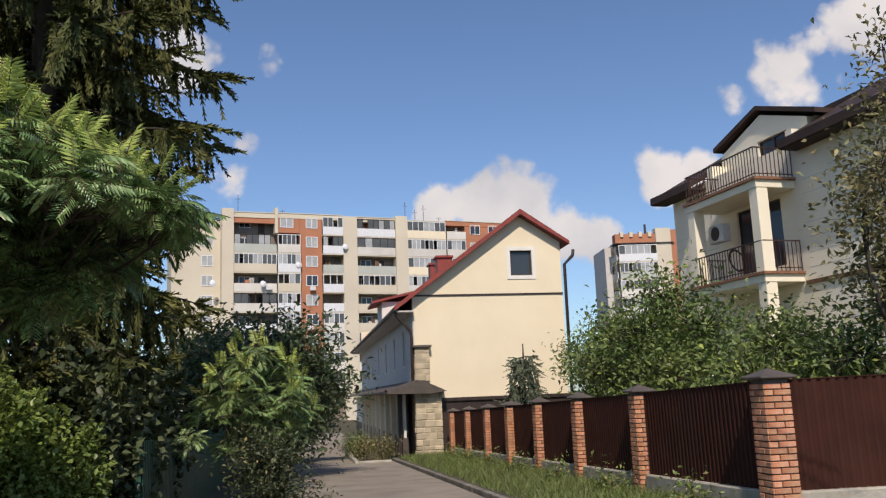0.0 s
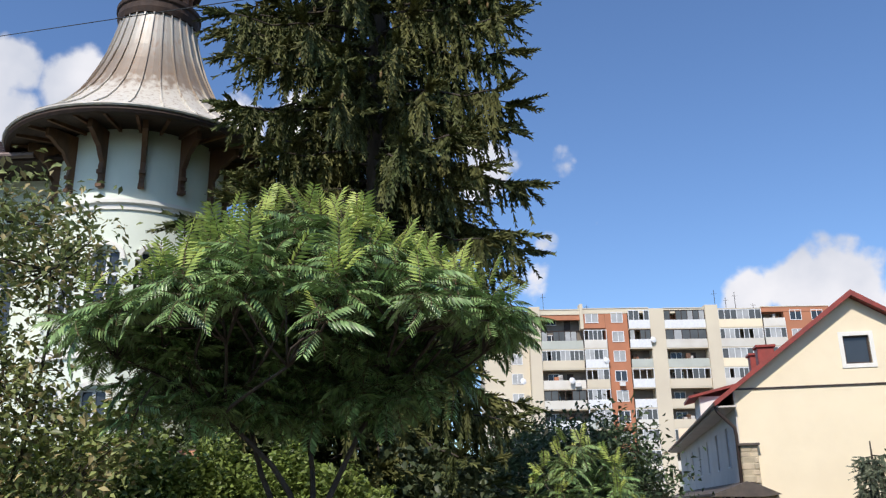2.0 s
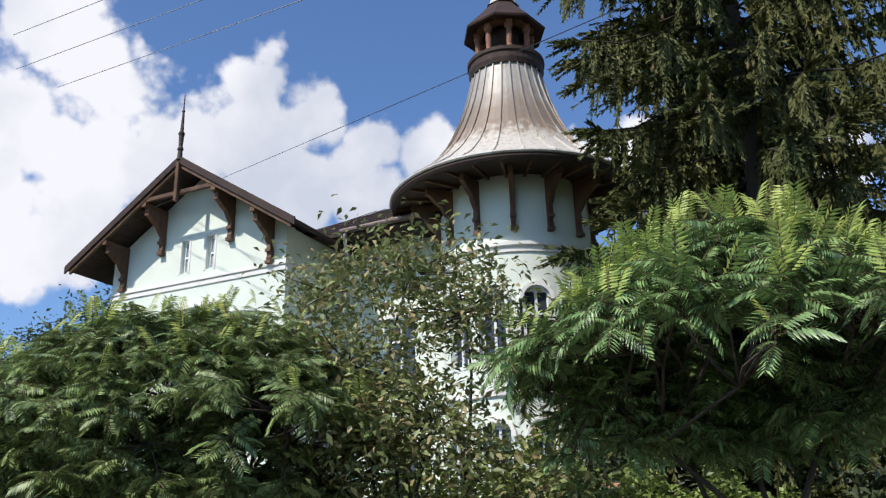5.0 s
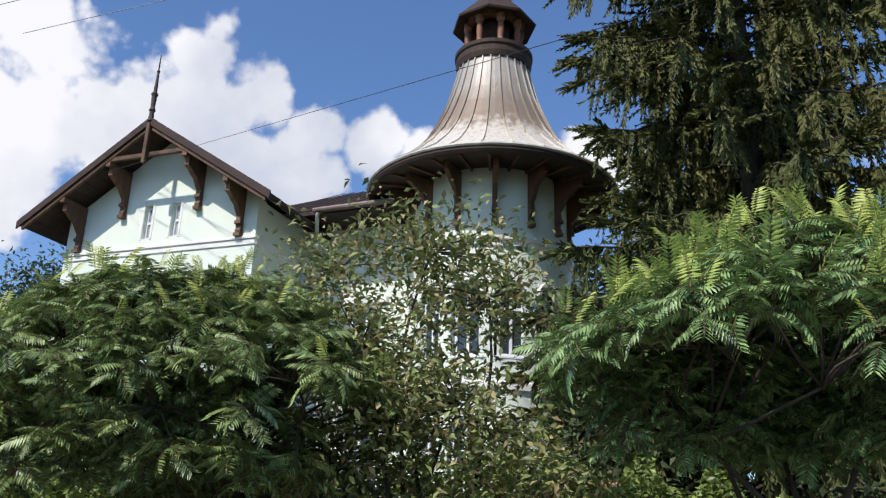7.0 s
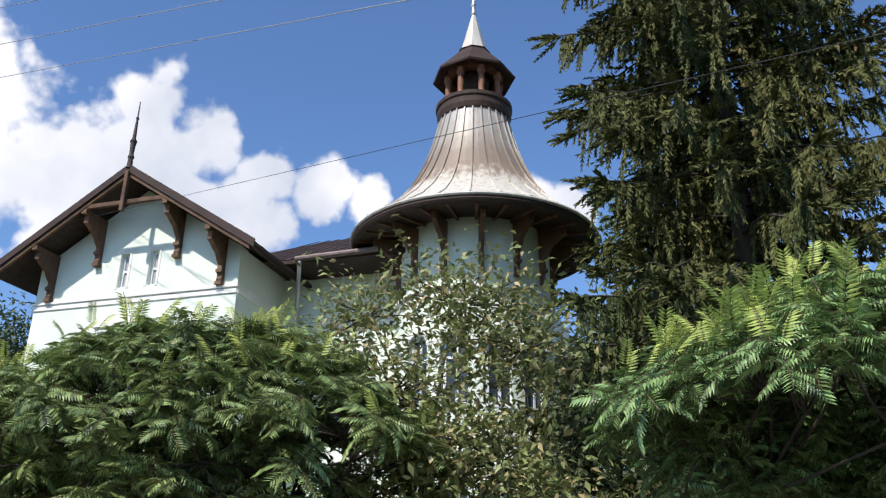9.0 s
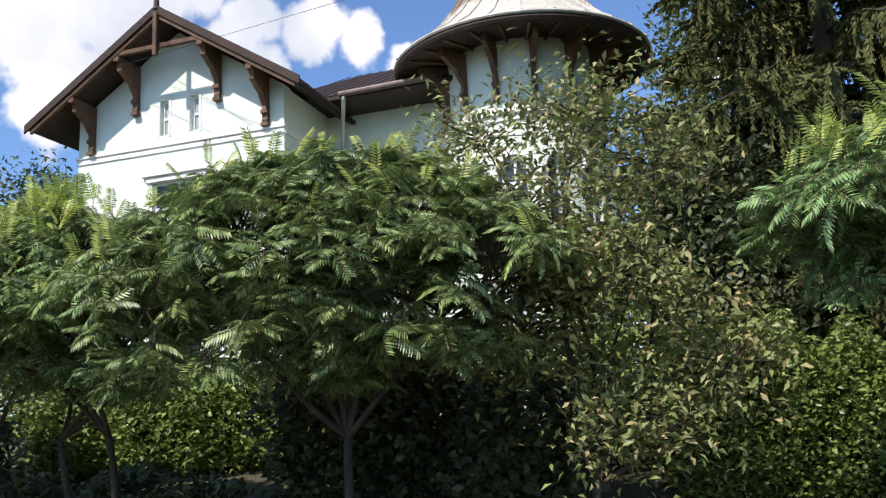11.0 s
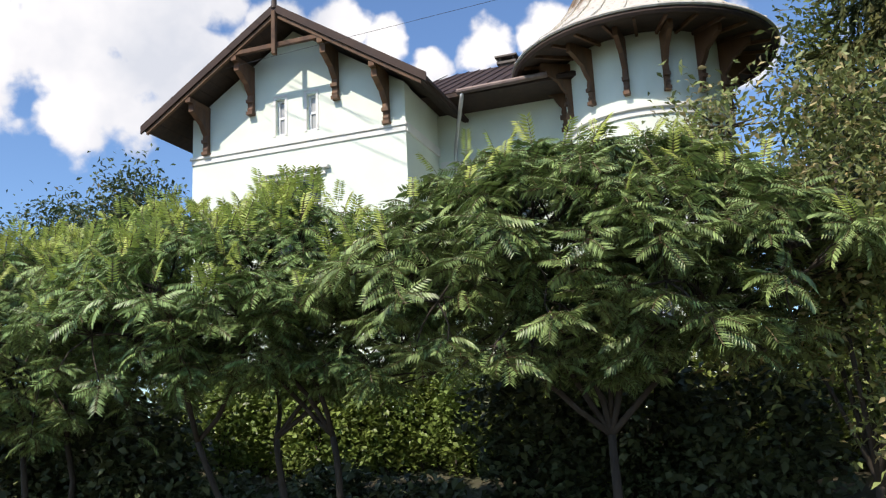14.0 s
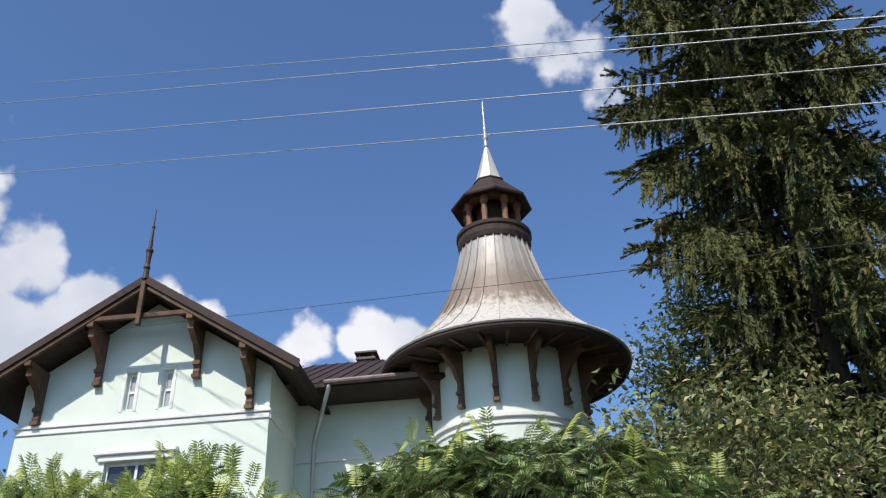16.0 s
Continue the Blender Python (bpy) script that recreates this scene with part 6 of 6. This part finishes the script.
    dw = wall_with_holes(d0, d1, 8.3, 10.35, 0.0, 0.3, [(0.15, 1.65, 8.36, 10.25)])
    o = part("dormer_wall", dw, PANEL_HOUSE, h, "cream dormer front")
    o.matrix_basis = Matrix(((0, -1, 0, 0.95), (1, 0, 0, 0), (0, 0, 1, 0), (0, 0, 0, 1)))
    bm = prism(bmesh.new(), [(d0, 10.35), (d1, 10.35), (dm, top)], 0.0, 0.3)
    o = part("dormer_gable", bm, PANEL_HOUSE, h)
    o.matrix_basis = Matrix(((0, -1, 0, 0.95), (1, 0, 0, 0), (0, 0, 1, 0), (0, 0, 0, 1)))
    part("dormer_cheek", boxes((0.952, 4.5, d0, d0 + 0.25, 8.8, 10.4), (0.952, 4.5, d1 - 0.25, d1, 8.8, 10.4)), PANEL_HOUSE, h)
    part("dormer_side", boxes((-0.001, 0.649, d0 - 0.02, d0 + 0.28, 8.3, 9.9), (-0.001, 0.649, d1 - 0.28, d1 + 0.02, 8.3, 9.9)), PANEL_HOUSE, h)
    window(h, 0.80, 0.9, 8.36, 1.5, 1.89, turn=-90, frame_mat=FRAME_DARK, mullions=1, sill=False)
    for a, za in ((d0 - 0.55, 10.2), (d1 + 0.25, 10.45)):
        rb = prism(bmesh.new(), [(dm, top + 0.16), (a, za + 0.10), (a, za + 0.26), (dm, top + 0.32)], 0, 5.0)
        o = part("dormer_roof", rb, ROOF_BROWN, h, "brown dormer roof")
        o.matrix_basis = Matrix(((0, 1, 0, 0.50), (1, 0, 0, 0), (0, 0, 1, 0), (0, 0, 0, 1)))
    part("chimney", boxes((4.3, 4.9, -2.6, -2.0, 11.5, 14.3), (4.2, 5.0, -2.7, -1.9, 14.3, 14.42), bevel=0.01), CAP, h, "grey chimney stack")
    for x, y, z in ((0.93, d1 - 0.45, 9.0), (-0.35, 2.55, 6.9)):
        ac = part("air_conditioner", boxes((x - 0.38, x - 0.05, y - 0.42, y + 0.42, z, z + 0.62), bevel=0.03), AC_WHITE, h, "white air conditioner")
        part("fan_grille", lathe(bmesh.new(), [(0, 0.0), (0.22, 0.0), (0.24, -0.02), (0.24, 0.01), (0, 0.012)], 18), DARKPIPE, ac, m=pose(x - 0.385, y, z + 0.31, 0, -90, 0))
    # washing and a round chair on the middle balcony
    bm = lathe(bmesh.new(), [(0.36, 0), (0.40, 0.03), (0.36, 0.06), (0.32, 0.03), (0.36, 0)], 20)
    part("wicker_back", bm, WOOD_SOFFIT, h, "round dark wicker chair back", m=pose(-0.75, 1.5, 6.1, 0, 70, 0))


PANEL_HOUSE = material("cream house render", (0.88, 0.81, 0.64), (0.84, 0.77, 0.60), 0.7, 0.9, stain=0.15, stain_colour=(0.42, 0.36, 0.27), bump=0.12, bump_scale=60)
build_balcony_house()


# ---- small things along the lane ----
def green_fence():
    t = thing("green_fence", Matrix.Identity(4), "dark green painted picket fence along the lane", "fence")
    me = to_mesh(boxes((-0.045, 0.045, -0.01, 0.01, 0, 1.35), bevel=0.004), "picket", GREENFENCE)
    pst = to_mesh(boxes((-0.04, 0.04, -0.04, 0.04, -0.2, 1.5), bevel=0.006), "post", GREENFENCE)
    base = (7.0, 11.0)
    for k in range(110):
        x, y = lane_point(base, k * 0.13)
        part("picket", me, None, t, m=pose(x, y, -0.028 * (y - 3) + 0.05, 0, 0, 76.2))
    for k in range(6):
        x, y = lane_point(base, k * 2.8, -0.06)
        part("post", pst, None, t, m=pose(x, y, -0.028 * (y - 3), 0, 0, 76.2))
    for z in (0.35, 1.15):
        a, b = lane_point(base, -0.1, -0.03), lane_point(base, 14.4, -0.03)
        part("rail", beam(bmesh.new(), (*a, -0.028 * (a[1] - 3) + z), (*b, -0.028 * (b[1] - 3) + z), 0.03, 0.05), GREENFENCE, t)


green_fence()


def gate():
    t = thing("low_wall", pose(*lane_point((7.0, 11.0), 16.5), -0.5, 0, 0, -13.77), "short pale plastered wall at a garden gate", "wall")
    part("pier", boxes((-0.25, 0.25, -0.25, 0.25, 0, 1.45), (-0.3, 0.3, -0.3, 0.3, 1.45, 1.53), bevel=0.015), GREYWALL, t)
    part("panel", boxes((-0.08, 0.08, 0.26, 3.2, 0, 1.2), bevel=0.015), GREYWALL, t)


gate()
for k, (x, y, r) in enumerate(((17.0, 33.5, 0.6), (16.6, 31.6, 0.55), (17.4, 35.5, 0.6), (16.9, 30.2, 0.5))):
    leafy("box_shrub", x, y, [(0, 0, -0.35, r, 0.35), (0.2, 0.3, -0.4, r * 0.8, 0.3)], 1500, 0.10, [BUSH if k % 2 == 0 else REDBUSH, PLUM_DRY], "low clipped shrub by the cream house wall", "shrub", 120 + k, trunk=0.02, dry=0.1, base=-0.95, group="clipped shrubs by the wall", twigs=40)
planter = thing("planter_kerb", pose(17.0, 32.3, -0.98, 0, 0, -13.77), "low weathered concrete planter edge", "kerb")
part("edge", boxes((-0.75, -0.60, -3.2, 4.5, 0, 0.35), (-0.6, 0.6, -3.2, -3.05, 0, 0.35), bevel=0.02), CONCRETE, planter)
for k in range(7):
    x, y = lane_point(FENCE0, 1.2 + 3.1 * k, -0.55)
    leafy("weed_clump", x, y, [(0, 0, verge_z(x, y) + 0.18, 0.28, 0.18), (0.25, 0.3, verge_z(x, y) + 0.12, 0.22, 0.14)], 420, 0.075, [HEDGE, PLUM_DRY], "green weeds at the fence foot", "weeds", 140 + k, trunk=0.012, dry=0.1, base=verge_z(x, y), group="weeds along the fence", twigs=24)


# ---- brick pier half hidden in the ivy ----
def garden_pier(x, y, top):
    g = ground_z(x, y)
    p = thing("brick_pier", pose(x, y, g), "orange brick pier half hidden in the ivy hedge", "pier")
    part("core", boxes((-0.175, 0.175, -0.175, 0.175, -0.05, top - g - 0.01)), MORTAR, p)
    long_brick = to_mesh(boxes((-0.12, 0.12, -0.05, 0.05, 0.0, 0.064), bevel=0.005), "brick", BRICK)
    n = int((top - g) / 0.076)
    for k in range(n):
        z = k * 0.076
        for s in range(4):
            part("brick", long_brick, None, p, m=Matrix.Rotation(s * math.pi / 2, 4, "Z") @ pose(-0.065 if k % 2 else 0.065, -0.135, z))


garden_pier(3.3, 10.0, 2.35)
